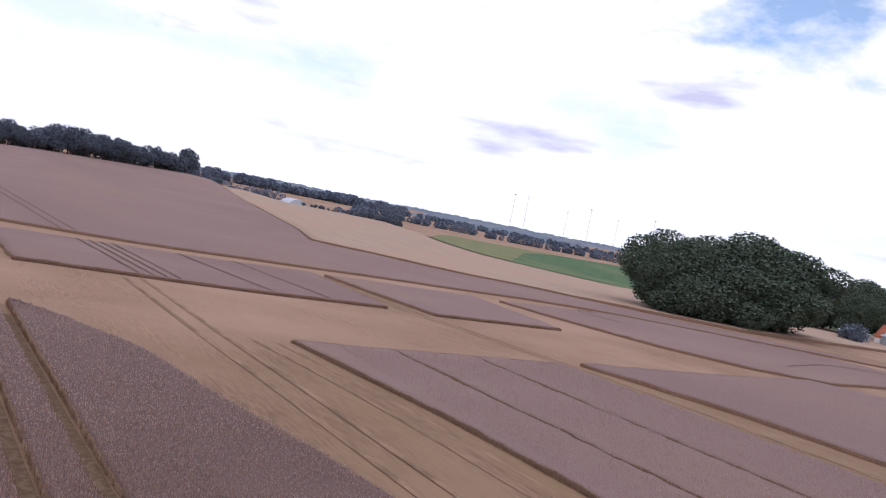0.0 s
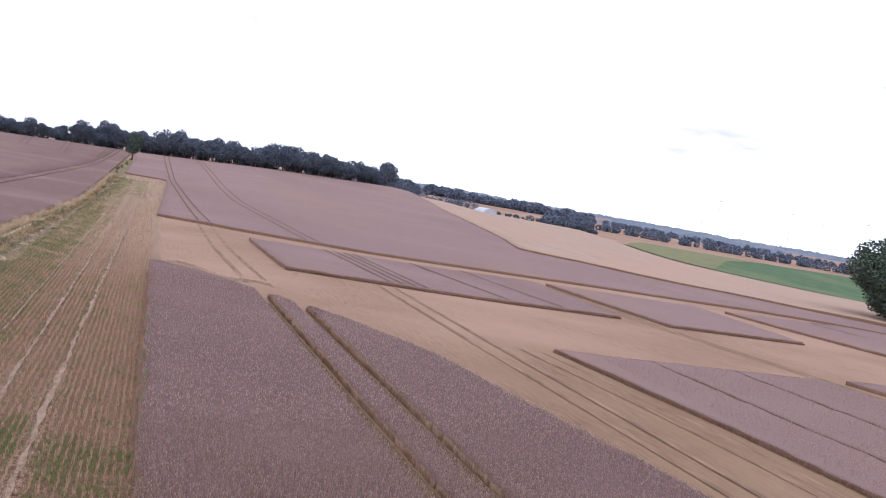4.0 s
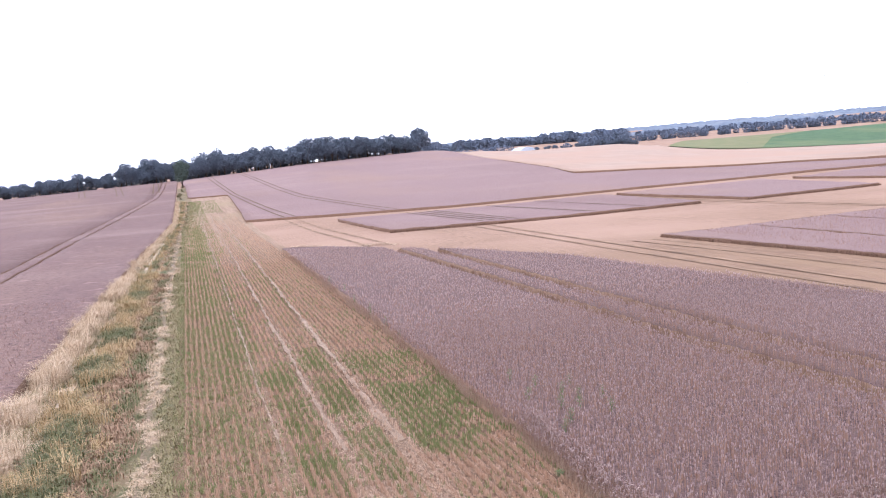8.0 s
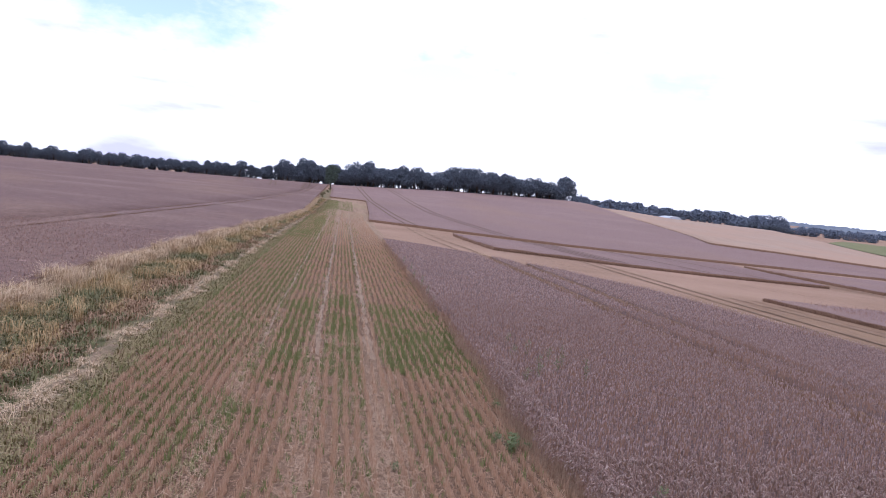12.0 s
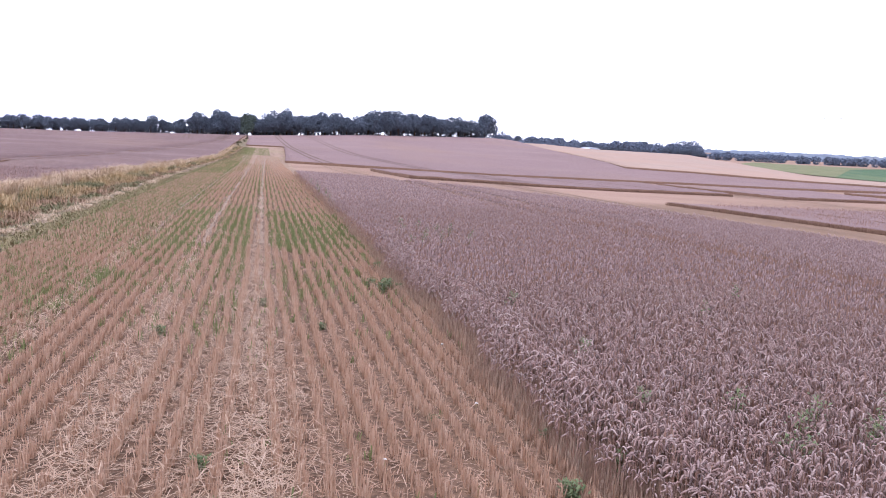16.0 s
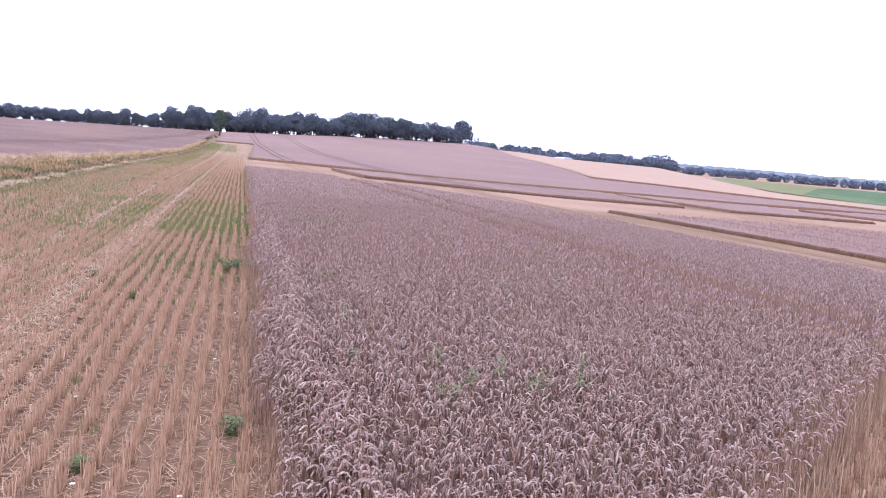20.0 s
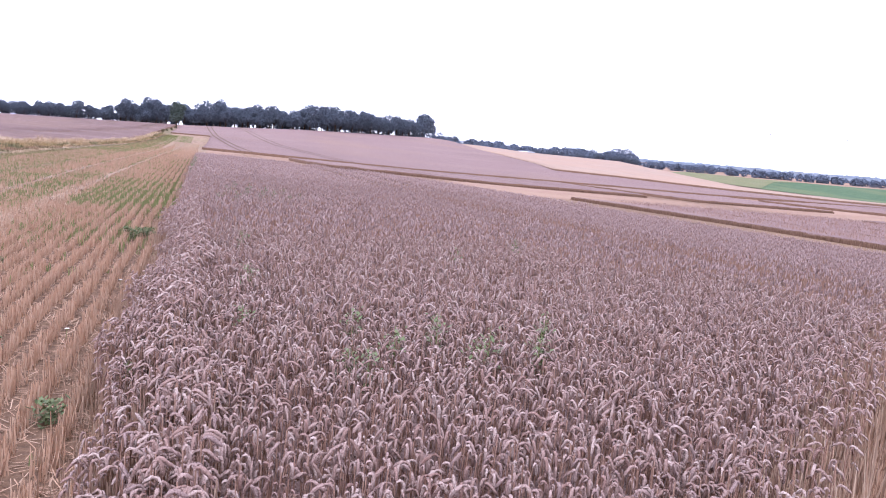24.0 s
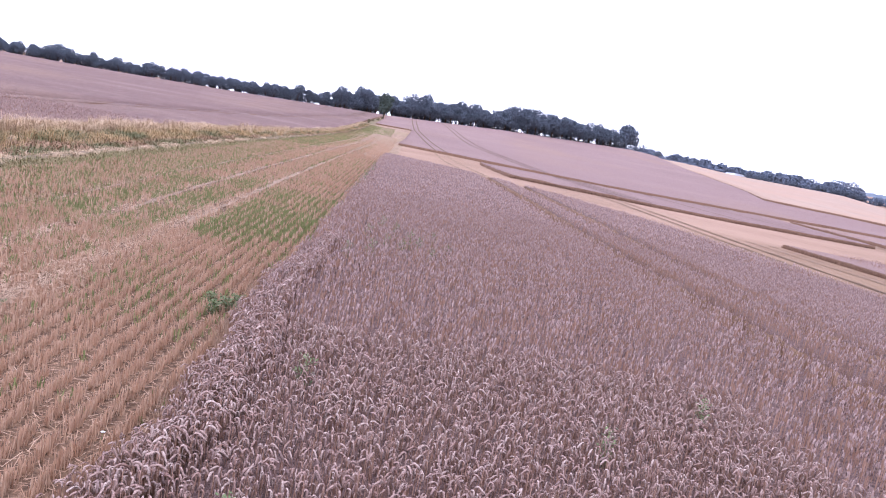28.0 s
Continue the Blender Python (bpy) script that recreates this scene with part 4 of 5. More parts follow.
def build_ears():
    r = np.random.RandomState(3)
    fine = [ear_plant(100 + k) for k in range(16)]
    edge = [ear_plant(140 + k, 0.0) for k in range(8)]
    coarse = [coarse_plant(200 + k) for k in range(10)]
    near = scatter(r, 410, 0.05, 9.5, -9.0, 4.5, in_stand)
    near = near[(near[:, 1] > -7.5) & ((near[:, 0] < 7) | (near[:, 1] < 1.5)) & ((near[:, 1] < -1) | (r.uniform(size=len(near)) < 0.66))]
    sown("wheat_ears", fine, near, r, "nodding ripe wheat ears on thin pale stalks")
    mid = scatter(r, 150, 0.05, 24, -9.0, 26, lambda x, y: in_stand(x, y) & (swell(x, y, 0.11) + r.normal(0, 0.25, len(x)) > -0.22) & ((y > 4.3) | (x > 9.3) | ((x > 7) & (y > 1.4))))
    back = mid[:, 0] > 13
    sown("wheat_ears", coarse, mid[~back], r, "ripe wheat ears massed over the stand", 0.9, 1.15, ear=WHEAT_MASS)
    sown("wheat_ears", [coarse_plant(215 + k, 0.0135) for k in range(8)], mid[back], r, "ripe wheat ears massed towards the mown edge", 0.85, 1.1, ear=WHEAT_MASS)
    far = scatter(r, 40, 0.05, 24, 26, 65, in_stand)
    sown("wheat_ears", [coarse_plant(230 + k, 0.022) for k in range(6)], far, r, "far ripe wheat ears over the stand", 0.92, 1.18, ear=WHEAT_MASS)
    n = 7500
    y = np.r_[r.uniform(-9, 12, 6000), r.uniform(12, 60, n - 6000)]
    x = r.uniform(-0.05, 0.6, n)
    rim = np.column_stack([x + 0.07 * np.sin(y * 2.3) + 0.1 * np.sin(y * 0.7), y])
    grow = 0.78 + 0.32 * np.clip(x / 0.4, 0, 1)
    sown("wheat_ears", edge, rim, r, "ragged thin wheat along the mown edge", grow * 0.85, grow * 1.08)
    n = 4000
    t = r.uniform(-8.6, 10, n)
    rim2 = np.column_stack([np.interp(t, FAR_Y, FAR_X) - r.uniform(-0.6, 0.3, n), t])
    sown("wheat_ears", edge, rim2, r, "bare wheat stalks along the mown end", 0.8, 1.1)
    stalks = [tuft(160 + k, 5, 0.5, 0.06, 0.0055, 0.35) for k in range(8)]
    y = np.r_[r.uniform(-9, 12, 9500), r.uniform(12, 62, 6000)]
    x = r.uniform(-0.02, 0.9, len(y)) * np.where(y < -2, 0.7, 0.25) - 0.28 * r.uniform(size=len(y)) ** 3 * (y < 12)
    grow = np.clip(0.42 + 0.75 * (x + 0.2), 0.3, 1.0)
    sown("wheat_ears", stalks, np.column_stack([x + 0.07 * np.sin(y * 2.3) + 0.1 * np.sin(y * 0.7), y]), r, "bare upright straw stalks along the mown edge", grow * 0.75, grow * 1.15, EDGE_STALK)
    y = r.uniform(-9.4, 11, 9500)
    x = np.interp(y, FAR_Y, FAR_X) + np.abs(r.normal(0, 0.42, len(y))) - 0.15
    sown("wheat_ears", stalks, np.column_stack([x, y]), r, "bare upright straw stalks along the mown end", 0.5, 1.05, EDGE_STALK)
    speck = [coarse_plant(250 + k, 0.016) for k in range(8)]
    for x0, x1, y0, y1, area, ok, label in (
            (34.6, 60.9, -8, 50, 10, lambda x, y: (np.abs(x - 40.97) > 0.4) & (np.abs(x - 50.05) > 0.4), "ripe wheat ears over the block by the lane"),
            (71, 112, -4, 46, 2, lambda x, y: x > 0, "ripe wheat ears over the block beyond the lane")):
        sown("wheat_ears", speck, scatter(r, area, x0, x1, y0, y1, ok), r, label, 0.92, 1.2, ear=WHEAT_MASS)
    sown("wheat_ears", speck, scatter(r, 26, -27, -15.0, 4, 48, lambda x, y: (np.abs(x + 25.4) > 0.3) & (np.abs(x + 23.6) > 0.3)), r, "reddish ripe ears over the field beyond the verge", 0.92, 1.25, ear=SIDE_EAR)
    tall_stalks = [tuft(180 + k, 8, 0.29, 0.12, 0.012, 0.35) for k in range(8)]
    y = r.uniform(-8, 50.8, 4200)
    fronts = [np.column_stack([np.array([W2L(v) for v in y]) - np.abs(r.normal(0, 0.1, len(y))), y]), np.column_stack([r.uniform(31.8, 61.2, 1500), 50.8 + np.abs(r.normal(0, 0.1, 1500))]),
              np.column_stack([r.uniform(13.6, 56, 2600), 77.8 - np.abs(r.normal(0, 0.1, 2600))]), np.column_stack([r.uniform(62.3, 85, 1500), 76.2 - np.abs(r.normal(0, 0.1, 1500))])]
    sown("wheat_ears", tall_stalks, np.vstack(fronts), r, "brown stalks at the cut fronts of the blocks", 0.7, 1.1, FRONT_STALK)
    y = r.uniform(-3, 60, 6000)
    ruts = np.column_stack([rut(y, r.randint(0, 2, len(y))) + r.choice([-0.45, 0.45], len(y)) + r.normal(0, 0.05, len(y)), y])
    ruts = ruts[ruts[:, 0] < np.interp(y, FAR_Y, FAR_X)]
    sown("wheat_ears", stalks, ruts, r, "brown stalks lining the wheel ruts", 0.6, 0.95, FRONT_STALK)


build_ears()


# ---- stubble rows, straw and regrowth ----
ROW = 0.24
ROWS = np.arange(-8.9, 0.0, ROW)


def build_stubble():
    r = np.random.RandomState(7)
    t1 = [tuft(300 + k, 13, 0.17, 0.04, 0.005, 0.6) for k in range(10)]
    t2 = [tuft(320 + k, 8, 0.16, 0.035, 0.009, 0.4) for k in range(8)]

    def rows(y0, y1, step):
        ys = np.arange(y0, y1, step)
        x, y = np.meshgrid(ROWS, ys)
        p = np.stack([x.ravel() + r.normal(0, 0.02, x.size) + 0.02 * np.sin(y.ravel() * 0.9 + 7 * x.ravel()), y.ravel() + r.uniform(-step, step, x.size)], 1)
        bare = np.min(np.abs(p[:, :1] - np.array([[-3.08, -4.7, -6.35]])), 1) < 0.16
        return p[(r.uniform(size=len(p)) < np.where(bare, 0.25, 0.92)) & (swell(p[:, 0] * 3, p[:, 1] * 1.5, 1.0) + r.normal(0, 0.3, len(p)) > -0.85)]
    sown("stubble_rows", t1, rows(-7.5, 12, 0.05), r, "short cut straw stubble in drilled rows", 0.8, 1.2, STUBBLE_STALK, cat="stubble")
    sown("stubble_rows", t2, rows(12, 62, 0.14), r, "drilled stubble rows fading into the distance", 0.9, 1.3, STUBBLE_STALK, cat="stubble")
    sown("stubble_rows", t2, rows(-16, -7.5, 0.11), r, "drilled stubble rows near the field end", 0.9, 1.2, STUBBLE_STALK, cat="stubble")
    t3 = [tuft(340 + k, 6, 0.15, 0.05, 0.016, 0.4) for k in range(8)]
    worn = rows(62, 150, 0.4)
    worn = worn[r.uniform(size=len(worn)) < 1.0 - 0.85 * smooth(62, 150, worn[:, 1])]
    sown("stubble_rows", t3, worn, r, "thinning stubble rows far up the strip", 0.8, 1.2, STUBBLE_STALK, cat="stubble")
    sown("stubble_rows", t2, rows(-30, -16, 0.3), r, "drilled stubble rows at the field end", 0.9, 1.2, STUBBLE_STALK, cat="stubble")
    # mown ground at the near end of the stand
    p = np.column_stack([r.uniform(0.7, 30, 13000), r.uniform(-28, 9, 13000)])
    p = p[p[:, 0] > np.interp(p[:, 1], FAR_Y, FAR_X) + 0.2]
    sown("stubble_rows", t2, p, r, "sparse cut stubble over the mown land", 0.7, 1.2, STUBBLE_STALK, cat="stubble")
    n = 12000
    p = np.column_stack([r.uniform(3, 17, n), r.uniform(-9, 4, n)])
    p = p[p[:, 0] > np.interp(p[:, 1], FAR_Y, FAR_X) + 0.15]
    sown("stubble_rows", t1, p, r, "short cut stubble at the mown field end", 0.8, 1.2, STUBBLE_STALK, cat="stubble")


build_stubble()


def straw_bits(r, n, at, size=1.0):
    a, tilt, ln, w = r.uniform(0, 6.28, n), r.uniform(-0.25, 0.35, n), size * r.uniform(0.04, 0.12, n), 0.0035 * size
    d = np.stack([np.cos(a) * ln, np.sin(a) * ln, tilt * ln], 1)
    s = np.stack([-np.sin(a) * w, np.cos(a) * w, 0 * a], 1)
    v = np.stack([at - d - s, at - d + s, at + d + s, at + d - s], 1).reshape(-1, 3)
    return v, np.arange(4 * n).reshape(-1, 4)


SWATH_Y = np.linspace(13, 150, 360)


def build_swaths():
    r = np.random.RandomState(9)
    for x, w, n in ((-3.08, 0.17, 7000), (-4.7, 0.13, 4600), (-6.35, 0.07, 2400)):
        wob = lambda y, x=x: x + 0.03 * math.sin(y * 0.5 + x) + 0.004 * max(0, y - 30)
        ob = thing("straw_swath", sheet("straw_swath", lambda y: wob(y) - w * (0.5 + 0.5 * math.sin(y * 2.1) * math.sin(y * 0.9)), lambda y: wob(y) + w * (0.5 + 0.5 * math.sin(y * 1.7 + 1) * math.sin(y * 1.3)), SWATH_Y, 3, np.interp(SWATH_Y, (10, 26), (0.03, 0.115))[:, None], [STRAW_BED]),
                   "pale line of loose straw left on the stubble", "straw", "straw swaths", "stuff")
        y = -8 + 40 * r.uniform(size=n) ** 1.5
        at = np.column_stack([x + 0.03 * np.sin(y * 0.5 + x) + r.normal(0, 0.06 + w * (1.3 + 0.5 * np.sin(y * 1.1 + x)), n), y, np.abs(r.normal(0.09, 0.045, n)) + 0.03])
        part("straw", mesh_from("straw", *straw_bits(r, n, at), [STRAW]), ob, kind="stuff")
    n = 8500
    at = np.column_stack([r.normal(-3.7, 0.6, n), r.uniform(-14, 16, n), r.uniform(0.02, 0.13, n)])
    thing("loose_straw", mesh_from("loose_straw", *straw_bits(r, n, at), [STRAW]), "matted pale straw lying over the stubble", "straw", "", "stuff")
    n = 44000
    at = np.column_stack([r.uniform(-9.4, 0.1, n), r.uniform(-12, 12, n), np.abs(r.normal(0.02, 0.012, n)) + 0.012])
    thing("straw_litter", mesh_from("straw_litter", *straw_bits(r, n, at), [STUBBLE_STALK]), "short broken straw littering the soil between rows", "straw", "", "stuff")
    n = 1500
    u = r.uniform(0, 1, n)
    at = np.column_stack([1.5 + 9 * u + r.normal(0, 0.25, n), 71.5 - 8.5 * u + 1.6 * np.sin(u * 9) + r.normal(0, 0.5, n), r.uniform(0.02, 0.12, n)])
    v, f = straw_bits(r, n, at, 3.0)
    v[:, 2] += land(v[:, 0], v[:, 1])
    thing("loose_straw", mesh_from("loose_straw", v, f, [STRAW]), "pale straw dropped where the combine turned", "straw", "", "stuff")
    n = 5600
    at = np.column_stack([np.minimum(-0.1, r.normal(-5.2, 2.2, n)), r.uniform(-8, 14, n), r.uniform(0.01, 0.05, n)])
    thing("loose_straw", mesh_from("loose_straw", *straw_bits(r, n, at), [STRAW]), "scattered pale straw between the stubble rows", "straw", "", "stuff")


build_swaths()


def build_regrowth():
    r = np.random.RandomState(13)
    g = [tuft(400 + k, 5, 0.15, 0.045, 0.0085) for k in range(8)]
    p = [scatter(r, a, x0, x1, y0, y1, lambda x, y, k=k, y0=y0, y1=y1: (swell(x, y, 1.1) + 0.6 * swell(y, x, 0.4) + r.normal(0, 0.45, len(x)) - 1.2 * (1 - smooth(0, 4, y - y0) * smooth(0, 4, y1 - y)) > k)) for a, x0, x1, y0, y1, k in (
        (110, -2.75, 0.25, 9.5, 26, -0.35), (120, -2.7, 0.3, 11, 20, -0.8), (42, -2.7, 0.1, 1, 13, -0.3), (150, -4.5, -3.4, 8, 27, -0.35), (140, -6.0, -4.9, 8, 26, -0.3), (60, -9.3, -7.2, 3, 78, -0.35), (30, -7.2, -5.8, 3, 78, -0.1), (26, -9.3, -6.4, 66, 125, -0.3), (16, -9.2, -6.0, -7, 4, 0.0), (48, -9.2, -6.0, 0, 10, -0.2), (45, -6.4, -3.4, 1, 15, -0.2), (13, -9.3, -5, 70, 200, -0.3), (60, -7.2, -5.7, 20, 38, -0.2), (20, -9.4, 0, 20, 60, -0.1), (4, -9, 0, -8, 13, 0.1), (5, -9.3, -2, 40, 110, 0), (12, -7.5, -1.5, 150, 200, -0.3), (3, 0, 6, 12, 24, 0.2))]
    p = np.vstack(p)
    gap = np.round((p[:, 0] - ROWS[0]) / ROW - 0.5) * ROW + ROWS[0] + ROW / 2
    p[:, 0] = np.where(r.uniform(size=len(p)) < 0.35, gap + r.normal(0, 0.05, len(p)), p[:, 0])
    sown("green_regrowth", g, p, r, "fresh green weeds sprouting between stubble rows", 0.6, 1.3, GREEN_BLADE, cat="weeds")


build_regrowth()


def grass(seed, n, high, spread, wide, droop):
    """A clump of drooping grass blades, two quads each."""
    r = np.random.RandomState(seed)
    v, f = [], []
    for k in range(n):
        a, x, y = r.uniform(0, 6.28), spread * r.normal() * 0.6, spread * r.normal() * 0.6
        h, o = high * r.uniform(0.5, 1.1), droop * high * r.uniform(0.2, 1.0)
        c, q = math.cos(a), math.sin(a)
        s1, s2 = -q * wide, c * wide
        v += [(x - s1, y - s2, 0), (x + s1, y + s2, 0), (x + o * 0.35 * c + s1, y + o * 0.35 * q + s2, h * 0.7), (x + o * 0.35 * c - s1, y + o * 0.35 * q - s2, h * 0.7),
              (x + o * c + s1 * 0.8, y + o * q + s2 * 0.8, h * (1 - 0.25 * droop)), (x + o * c - s1 * 0.8, y + o * q - s2 * 0.8, h * (1 - 0.25 * droop))]
        f += [[6 * k, 6 * k + 1, 6 * k + 2, 6 * k + 3], [6 * k + 3, 6 * k + 2, 6 * k + 4, 6 * k + 5]]
    return np.array(v), np.array(f)


def build_verge():
    """Bands of grass along the verge, from the neighbouring wheat (0) to the stubble (1)."""
    r = np.random.RandomState(17)
    lx = lambda y: np.interp(y, [-40, 25, 80, 130, 300], [-15.0, -14.8, -13.0, -10.6, -11.0])
    rx = lambda y: np.interp(y, [-40, 80, 200, 300], [-9.7, -9.3, -7.0, -8.0])

    def band(u0, u1, near, far, templates, mat, name, label, lo=0.5, hi=1.3, clump=0.0, w=1.5):
        y = np.r_[r.uniform(0, 60, near), r.uniform(60, 200, far)]
        u = r.uniform(u0, u1, len(y)) + 0.03 * np.sin(y * 0.8)
        keep = np.sin(y * w + 2 * np.sin(y * 0.37 * w)) + r.normal(0, 0.5, len(y)) > clump
        p = np.column_stack([lx(y) * (1 - u) + rx(y) * u, y])[keep]
        sown(name, templates, p, r, label, lo, hi, mat, cat="grass")

    tall = [grass(500 + k, 22, 0.9, 0.22, 0.006, 0.85) for k in range(8)]
    feather = [grass(510 + k, 30, 1.15, 0.16, 0.005, 1.0) for k in range(8)]
    mid = [grass(520 + k, 18, 0.42, 0.24, 0.008, 0.95) for k in range(8)]
    short = [grass(540 + k, 12, 0.24, 0.2, 0.01, 0.8) for k in range(8)]
    thin = [grass(580 + k, 9, 0.17, 0.16, 0.008, 0.9) for k in range(8)]
    tussock = [grass(560 + k, 30, 0.36, 0.1, 0.006, 1.25) for k in range(8)]
    band(-0.03, 0.2, 2600, 1000, tall, PALE_GRASS, "tall_grass", "tall pale feathery dry grass along the verge", 0.45, 1.0, -0.5, 0.9)
    band(-0.02, 0.17, 700, 300, feather, PALE_GRASS, "tall_grass", "plumes of pale bleached grass above the verge", 0.6, 1.05, 0.3, 0.7)
    band(0.04, 0.22, 1100, 350, mid, LIME_GRASS, "verge_grass", "yellow-green grass under the pale stems", 0.5, 1.2, 0.0, 0.8)
    band(0.2, 0.28, 1500, 400, short, PALE_GRASS, "verge_grass", "short trodden pale grass", 0.4, 0.9, -0.8)
    band(0.28, 0.56, 2600, 700, mid, DEEP_GREEN, "verge_grass", "dark green grass clumps on the verge", 0.5, 1.3, -0.1, 0.55)
    band(0.24, 0.62, 1050, 240, tall, GOLD_GRASS, "tall_grass", "drooping golden grass clumps on the verge", 0.45, 0.95, 0.1, 1.3)
    band(0.3, 0.66, 1500, 450, mid, GOLD_GRASS, "verge_grass", "golden and olive grass clumps on the verge", 0.4, 1.2, 0.0, 0.9)
    band(0.5, 0.8, 2300, 600, short, RUST_GRASS, "verge_grass", "short rusty dry grass on the verge", 0.5, 1.4, -0.6)
    band(0.48, 0.7, 900, 300, mid, RUST_GRASS, "verge_grass", "rusty dry grass clumps on the verge", 0.4, 1.0, 0.2, 1.1)
    band(0.68, 0.8, 1300, 400, short, DEEP_GREEN, "verge_grass", "dark green grass in the shallow ditch", 0.6, 1.4, -0.1, 0.7)
    y = np.r_[r.uniform(-2, 60, 1150), r.uniform(60, 200, 460)]
    y = y[np.sin(y * 1.1 + 2 * np.sin(y * 0.4)) + r.normal(0, 0.5, len(y)) > -0.2]
    p = np.column_stack([np.array([bank(q) for q in y]) + r.normal(0, 0.15, len(y)), y])
    sown("verge_grass", tussock, p, r, "bleached drooping tussocks on the dry bank", 0.35, 0.95, PALE_GRASS, cat="grass")
    band(0.78, 0.95, 1000, 300, thin, DEEP_GREEN, "verge_grass", "thin dark grass beside the dry bank", 0.6, 1.5, 0.1)
    band(0.88, 1.08, 3400, 800, thin, LIME_GRASS, "verge_grass", "short yellow-green grass beside the stubble", 0.5, 1.4, -1.2)
    band(1.0, 1.62, 3000, 700, thin, LIME_GRASS, "verge_grass", "soft green grass grown through the old stubble", 0.5, 1.2, -0.5, 0.35)
    band(0.98, 1.3, 1300, 500, thin, LIME_GRASS, "verge_grass", "green grass spreading into the stubble", 0.4, 1.2, -0.4, 0.6)


build_verge()


# ---- single weeds ----
def weed(seed, high, label):
    r = np.random.RandomState(seed)
    root = new("weed")
    tagged(root, label, "weed", "field weeds")
    part("stem", mesh_from("stem", *tube([(0, 0, 0), (0.02, 0.01, high * 0.5), (0.01, 0.03, high)], [0.006, 0.005, 0.002], 4), [GREEN_BLADE]), root)
    vs = []
    for k in range(220):
        a, z, ln = r.uniform(0, 6.28), high * r.uniform(0.1, 1.0), 0.05 * r.uniform(0.5, 1.2)
        d, s = np.array([math.cos(a), math.sin(a), r.uniform(0.0, 0.8)]), np.array([-math.sin(a), math.cos(a), 0]) * ln * 0.28
        o = np.array([0.01 + r.normal(0, 0.05), 0.02 + r.normal(0, 0.05), z * (0.85 + 0.15 * r.uniform())])
        vs.append((np.array([o, o + d * ln * 0.5 + s, o + d * ln, o + d * ln * 0.5 - s]), np.array([[0, 1, 2, 3]])))
    part("leaves", mesh_from("leaves", *joined(vs), [WEED_LEAF]), root)
    return root


LOW_WEED, HIGH_WEED = weed(1, 0.2, "low bushy green weed in the stubble"), weed(2, 0.74, "green weed standing among the wheat")
LOW_WEED.matrix_basis, HIGH_WEED.matrix_basis = pose(0.03, -2.6, 0), pose(2.52, -3.62, 0)
for x, y, s in [(-0.5, 5.8, 1.2), (-0.78, 6.05, 1.1), (-0.22, 5.6, 1.0), (-0.6, 5.5, 1.2), (-0.4, 6.15, 1.1), (-4.52, 1.8, 0.9), (-3.56, -3.2, 0.8), (-0.09, -2.9, 0.9), (-0.4, -4.2, 1.0), (-1.6, -5.0, 0.8), (-3.0, 4.1, 0.8), (-0.25, 8.6, 1.0), (-1.2, -2.2, 0.6), (-2.1, 2.2, 0.7)]:
    copy_thing(LOW_WEED, pose(x, y, 0, 0, 0, 77 * s * x) @ Matrix.Diagonal((s, s, s, 1)))
for x, y, s in [(3.29, -4.1, 1.0), (2.85, -4.1, 1.0), (2.1, -3.95, 0.95), (1.78, -4.45, 0.9), (1.66, -4.3, 0.85), (0.95, -2.9, 0.85), (2.7, -4.2, 0.9), (0.1, -4.1, 0.6), (3.7, -3.3, 0.95), (1.9, -3.2, 0.95), (4.4, 1.5, 0.95), (1.2, 2.3, 0.95), (6.0, 3.0, 1.0), (0.12, 27.0, 1.1), (0.2, 30.5, 1.2), (0.1, 34.0, 1.1), (0.25, 37.5, 1.25), (0.15, 42.0, 1.2), (0.1, 24.5, 0.9), (2.2, 12.0, 1.0), (2.6, 12.8, 1.0), (2.4, 13.5, 1.05), (1.8, 12.4, 1.0), (1.1, -1.0, 0.95), (1.0, 10.6, 0.95), (1.5, 11.2, 1.0), (2.9, 11.4, 1.0), (3.3, 12.6, 0.95), (1.3, 13.6, 1.0), (2.0, 14.6, 1.05), (3.0, 14.2, 1.0), (1.6, 15.8, 1.0)]:
    copy_thing(HIGH_WEED, pose(x, y, 0, 0, 0, 50 * x) @ Matrix.Diagonal((s, s, s, 1)))


PETAL = material("white_petal", lambda n, l, uv: noise_mix(n, l, uv, (0.8, 0.8, 0.76), (0.7, 0.69, 0.63), 60), 0.7)


def wild_flower():
    root = new("wild_flower")
    tagged(root, "small white wild flower on a thin green stem", "flower", "white flowers")
    part("stem", mesh_from("stem", *tube([(0, 0, 0), (0.01, 0, 0.07), (0.012, 0.004, 0.13)], [0.003, 0.0025, 0.002], 4), [GREEN_BLADE]), root)
    for k in range(6):
        a = k * math.pi / 3
        c, q = math.cos(a), math.sin(a)
        v = [(0.012, 0.004, 0.13), (0.012 + 0.014 * c - 0.007 * q, 0.004 + 0.014 * q + 0.007 * c, 0.137), (0.012 + 0.026 * c, 0.004 + 0.026 * q, 0.135), (0.012 + 0.014 * c + 0.007 * q, 0.004 + 0.014 * q - 0.007 * c, 0.137)]
        part("petal", mesh_from("petal", v, [[0, 1, 2, 3]], [PETAL]), root)
    return root


FLOWER = wild_flower()
FLOWER.matrix_basis = pose(-1.55, -5.5, 0)
for x, y in [(-2.2, -5.9), (-0.75, -5.75), (-0.62, -1.9), (-1.9, -3.4), (-2.9, -4.6), (-0.4, 0.8)]:
    copy_thing(FLOWER, pose(x, y, 0, 0, 0, 90 * x))


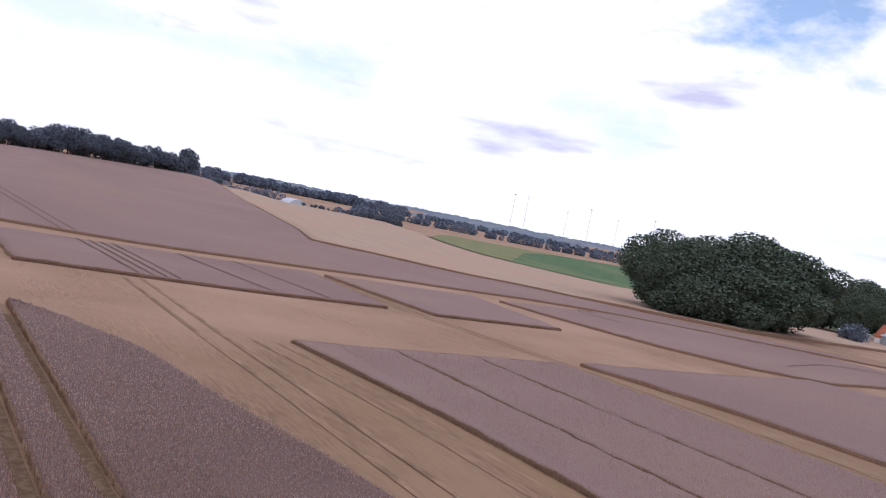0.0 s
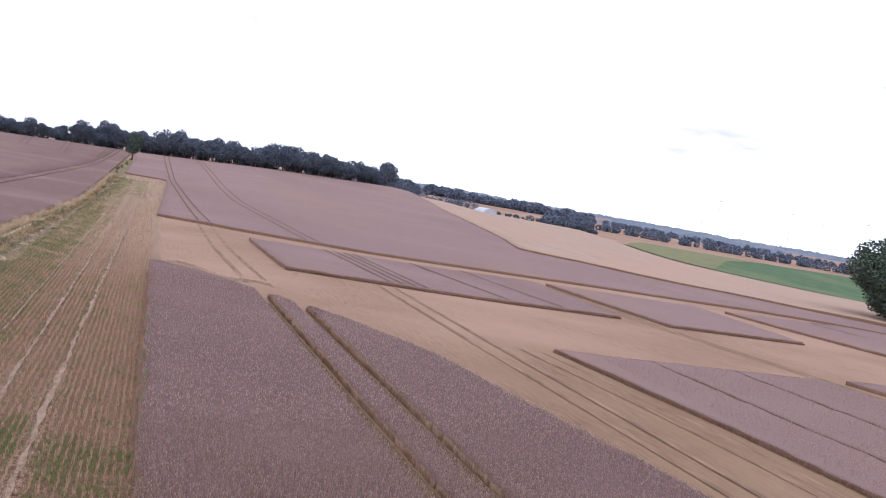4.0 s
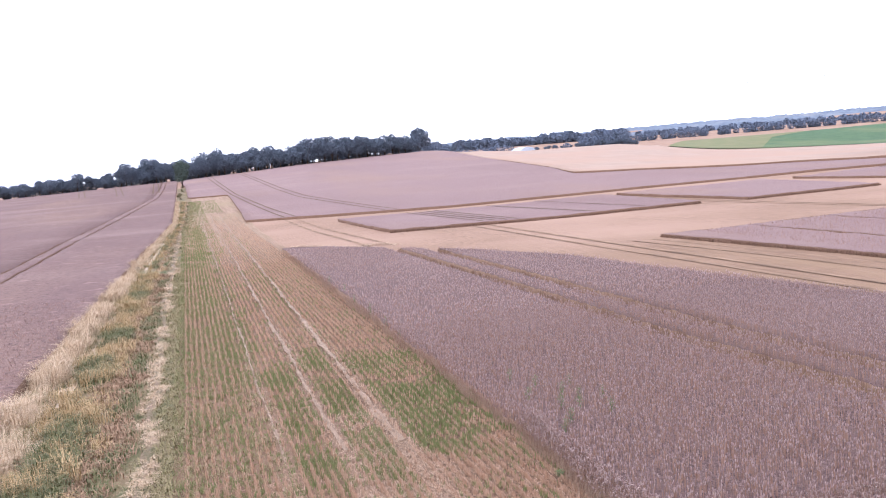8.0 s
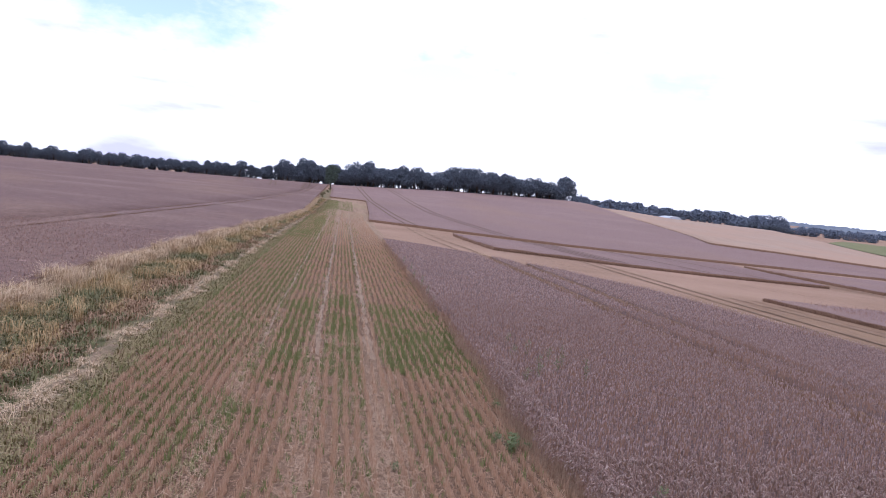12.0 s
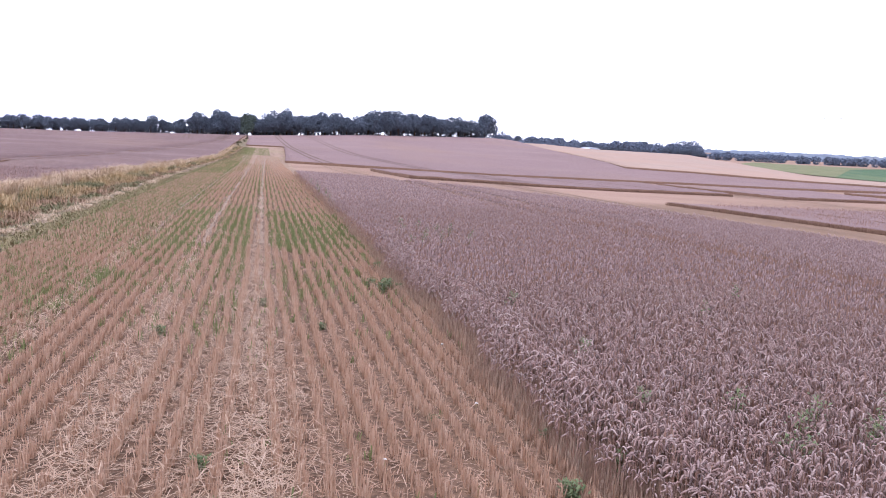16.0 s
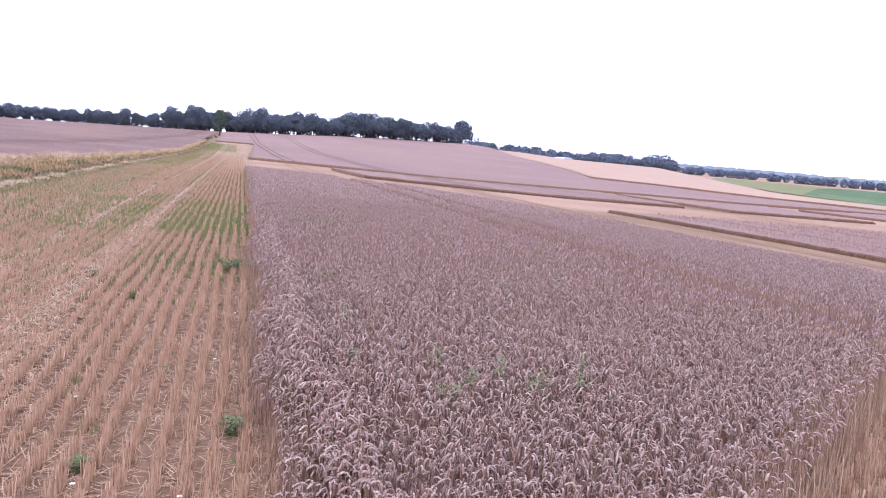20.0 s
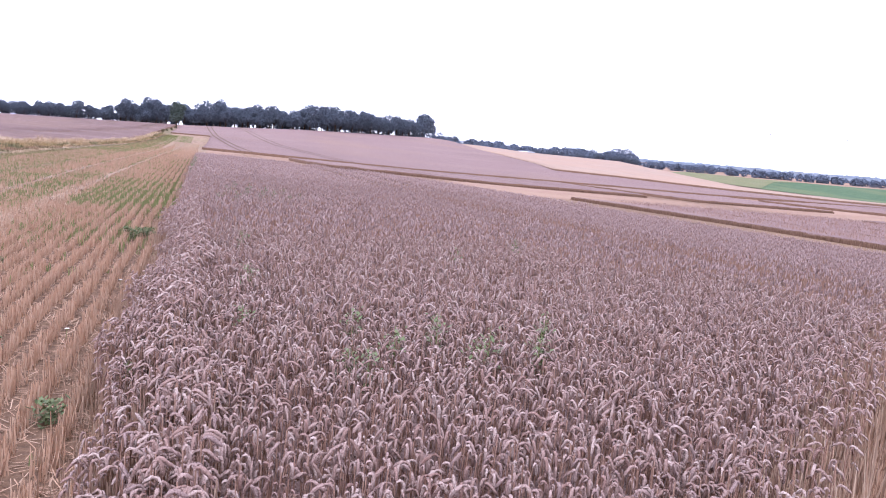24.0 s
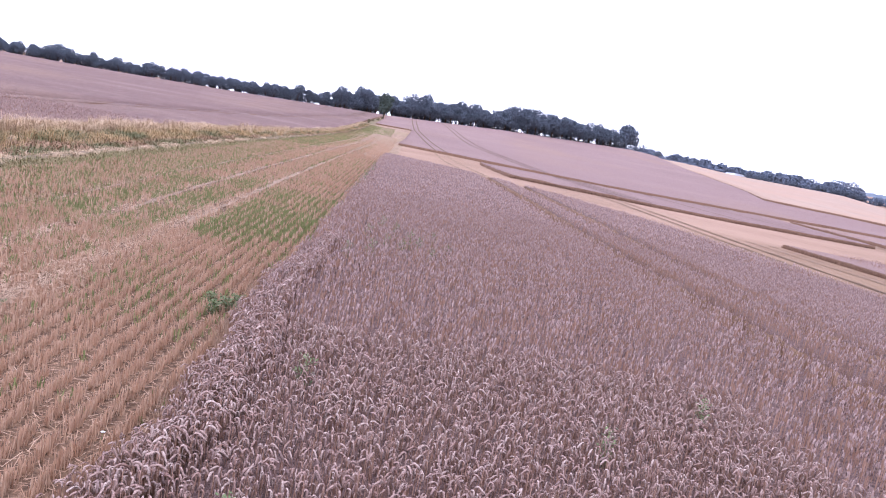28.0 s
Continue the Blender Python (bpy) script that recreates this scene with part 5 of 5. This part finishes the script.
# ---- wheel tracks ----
# Over crop the strips lie flat; the sunken gap's dark is in the colour.
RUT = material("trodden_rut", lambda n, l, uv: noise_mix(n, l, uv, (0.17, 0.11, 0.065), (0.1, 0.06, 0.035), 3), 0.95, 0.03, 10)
TRACK = material("wheel_track", lambda n, l, uv: noise_mix(n, l, uv, (0.3, 0.19, 0.115), (0.17, 0.105, 0.062), 1.6, stretch=(1, 0.3, 1)), 0.95)


def track(pts, wide, up, mat, label):
    """One wheel's line over the land, through places (x, y)."""
    p = np.array(pts, float)
    d = np.r_[0, np.cumsum(np.linalg.norm(np.diff(p, axis=0), axis=1))]
    t = np.linspace(0, d[-1], max(8, int(d[-1] / 3)))
    c = np.column_stack([np.interp(t, d, p[:, 0]), np.interp(t, d, p[:, 1])])
    for _ in range(3):
        c[1:-1] = (c[:-2] + 2 * c[1:-1] + c[2:]) / 4
    g = np.gradient(c, axis=0)
    g /= np.linalg.norm(g, axis=1)[:, None]
    s = np.column_stack([-g[:, 1], g[:, 0]]) * wide / 2
    a, b = c + s, c - s
    v = np.stack([np.column_stack([a, land(a[:, 0], a[:, 1]) + up]), np.column_stack([b, land(b[:, 0], b[:, 1]) + up])], 1).reshape(-1, 3)
    thing("wheel_track", mesh_from("wheel_track", v, grid_faces(len(c), 2), [mat]), label, "track", "wheel tracks", "structure")


for dx in (0, 2.0):
    track([(8.1 + dx, 64), (7.0 + dx * 0.95, 90), (6.6 + dx * 0.9, 120)], 0.45, 0.03, TRACK, "faint wheel track over the cut stubble")
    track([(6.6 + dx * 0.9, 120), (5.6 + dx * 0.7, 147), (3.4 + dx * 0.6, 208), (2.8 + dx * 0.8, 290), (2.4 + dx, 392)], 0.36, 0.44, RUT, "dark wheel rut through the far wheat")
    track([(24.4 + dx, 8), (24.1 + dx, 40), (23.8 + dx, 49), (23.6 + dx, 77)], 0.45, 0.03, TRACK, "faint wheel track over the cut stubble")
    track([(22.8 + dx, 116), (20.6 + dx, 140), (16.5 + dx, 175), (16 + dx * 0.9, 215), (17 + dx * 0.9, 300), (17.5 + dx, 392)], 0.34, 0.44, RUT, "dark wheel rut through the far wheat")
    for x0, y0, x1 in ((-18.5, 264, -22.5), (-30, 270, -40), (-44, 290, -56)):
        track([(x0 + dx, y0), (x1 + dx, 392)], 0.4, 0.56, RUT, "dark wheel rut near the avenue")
    track([(62 + dx, 10), (62.6 + dx * 0.6, 47), (58.6 + dx * 0.8, 78), (58.5 + dx * 0.6, 105)], 0.4, 0.03, TRACK, "faint wheel track along the cut lane")
for dx in (-1.6, -3.6):
    track([(W2L(y) + dx + 0.2 * math.sin(y * 0.2), y) for y in (-6, 6, 18, 30, 42, 50)], 0.28, 0.03, TRACK, "faint wheel track along the cut wheat front")
for x in (0, 1.5, 3.0, 4.5):
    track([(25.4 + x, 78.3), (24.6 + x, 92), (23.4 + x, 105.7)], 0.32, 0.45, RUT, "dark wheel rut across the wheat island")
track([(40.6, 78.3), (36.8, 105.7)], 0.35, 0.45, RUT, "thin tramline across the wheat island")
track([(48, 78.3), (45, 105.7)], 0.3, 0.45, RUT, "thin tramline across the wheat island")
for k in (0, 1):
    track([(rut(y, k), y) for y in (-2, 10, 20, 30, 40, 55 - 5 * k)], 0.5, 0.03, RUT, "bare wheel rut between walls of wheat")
track([(113, 90), (111, 103), (118, 101)], 0.4, 0.45, RUT, "tramline across the wide wheat block")
track([(118, 60), (140, 66), (160, 60)], 0.4, 0.45, RUT, "tramline across the wide wheat block")
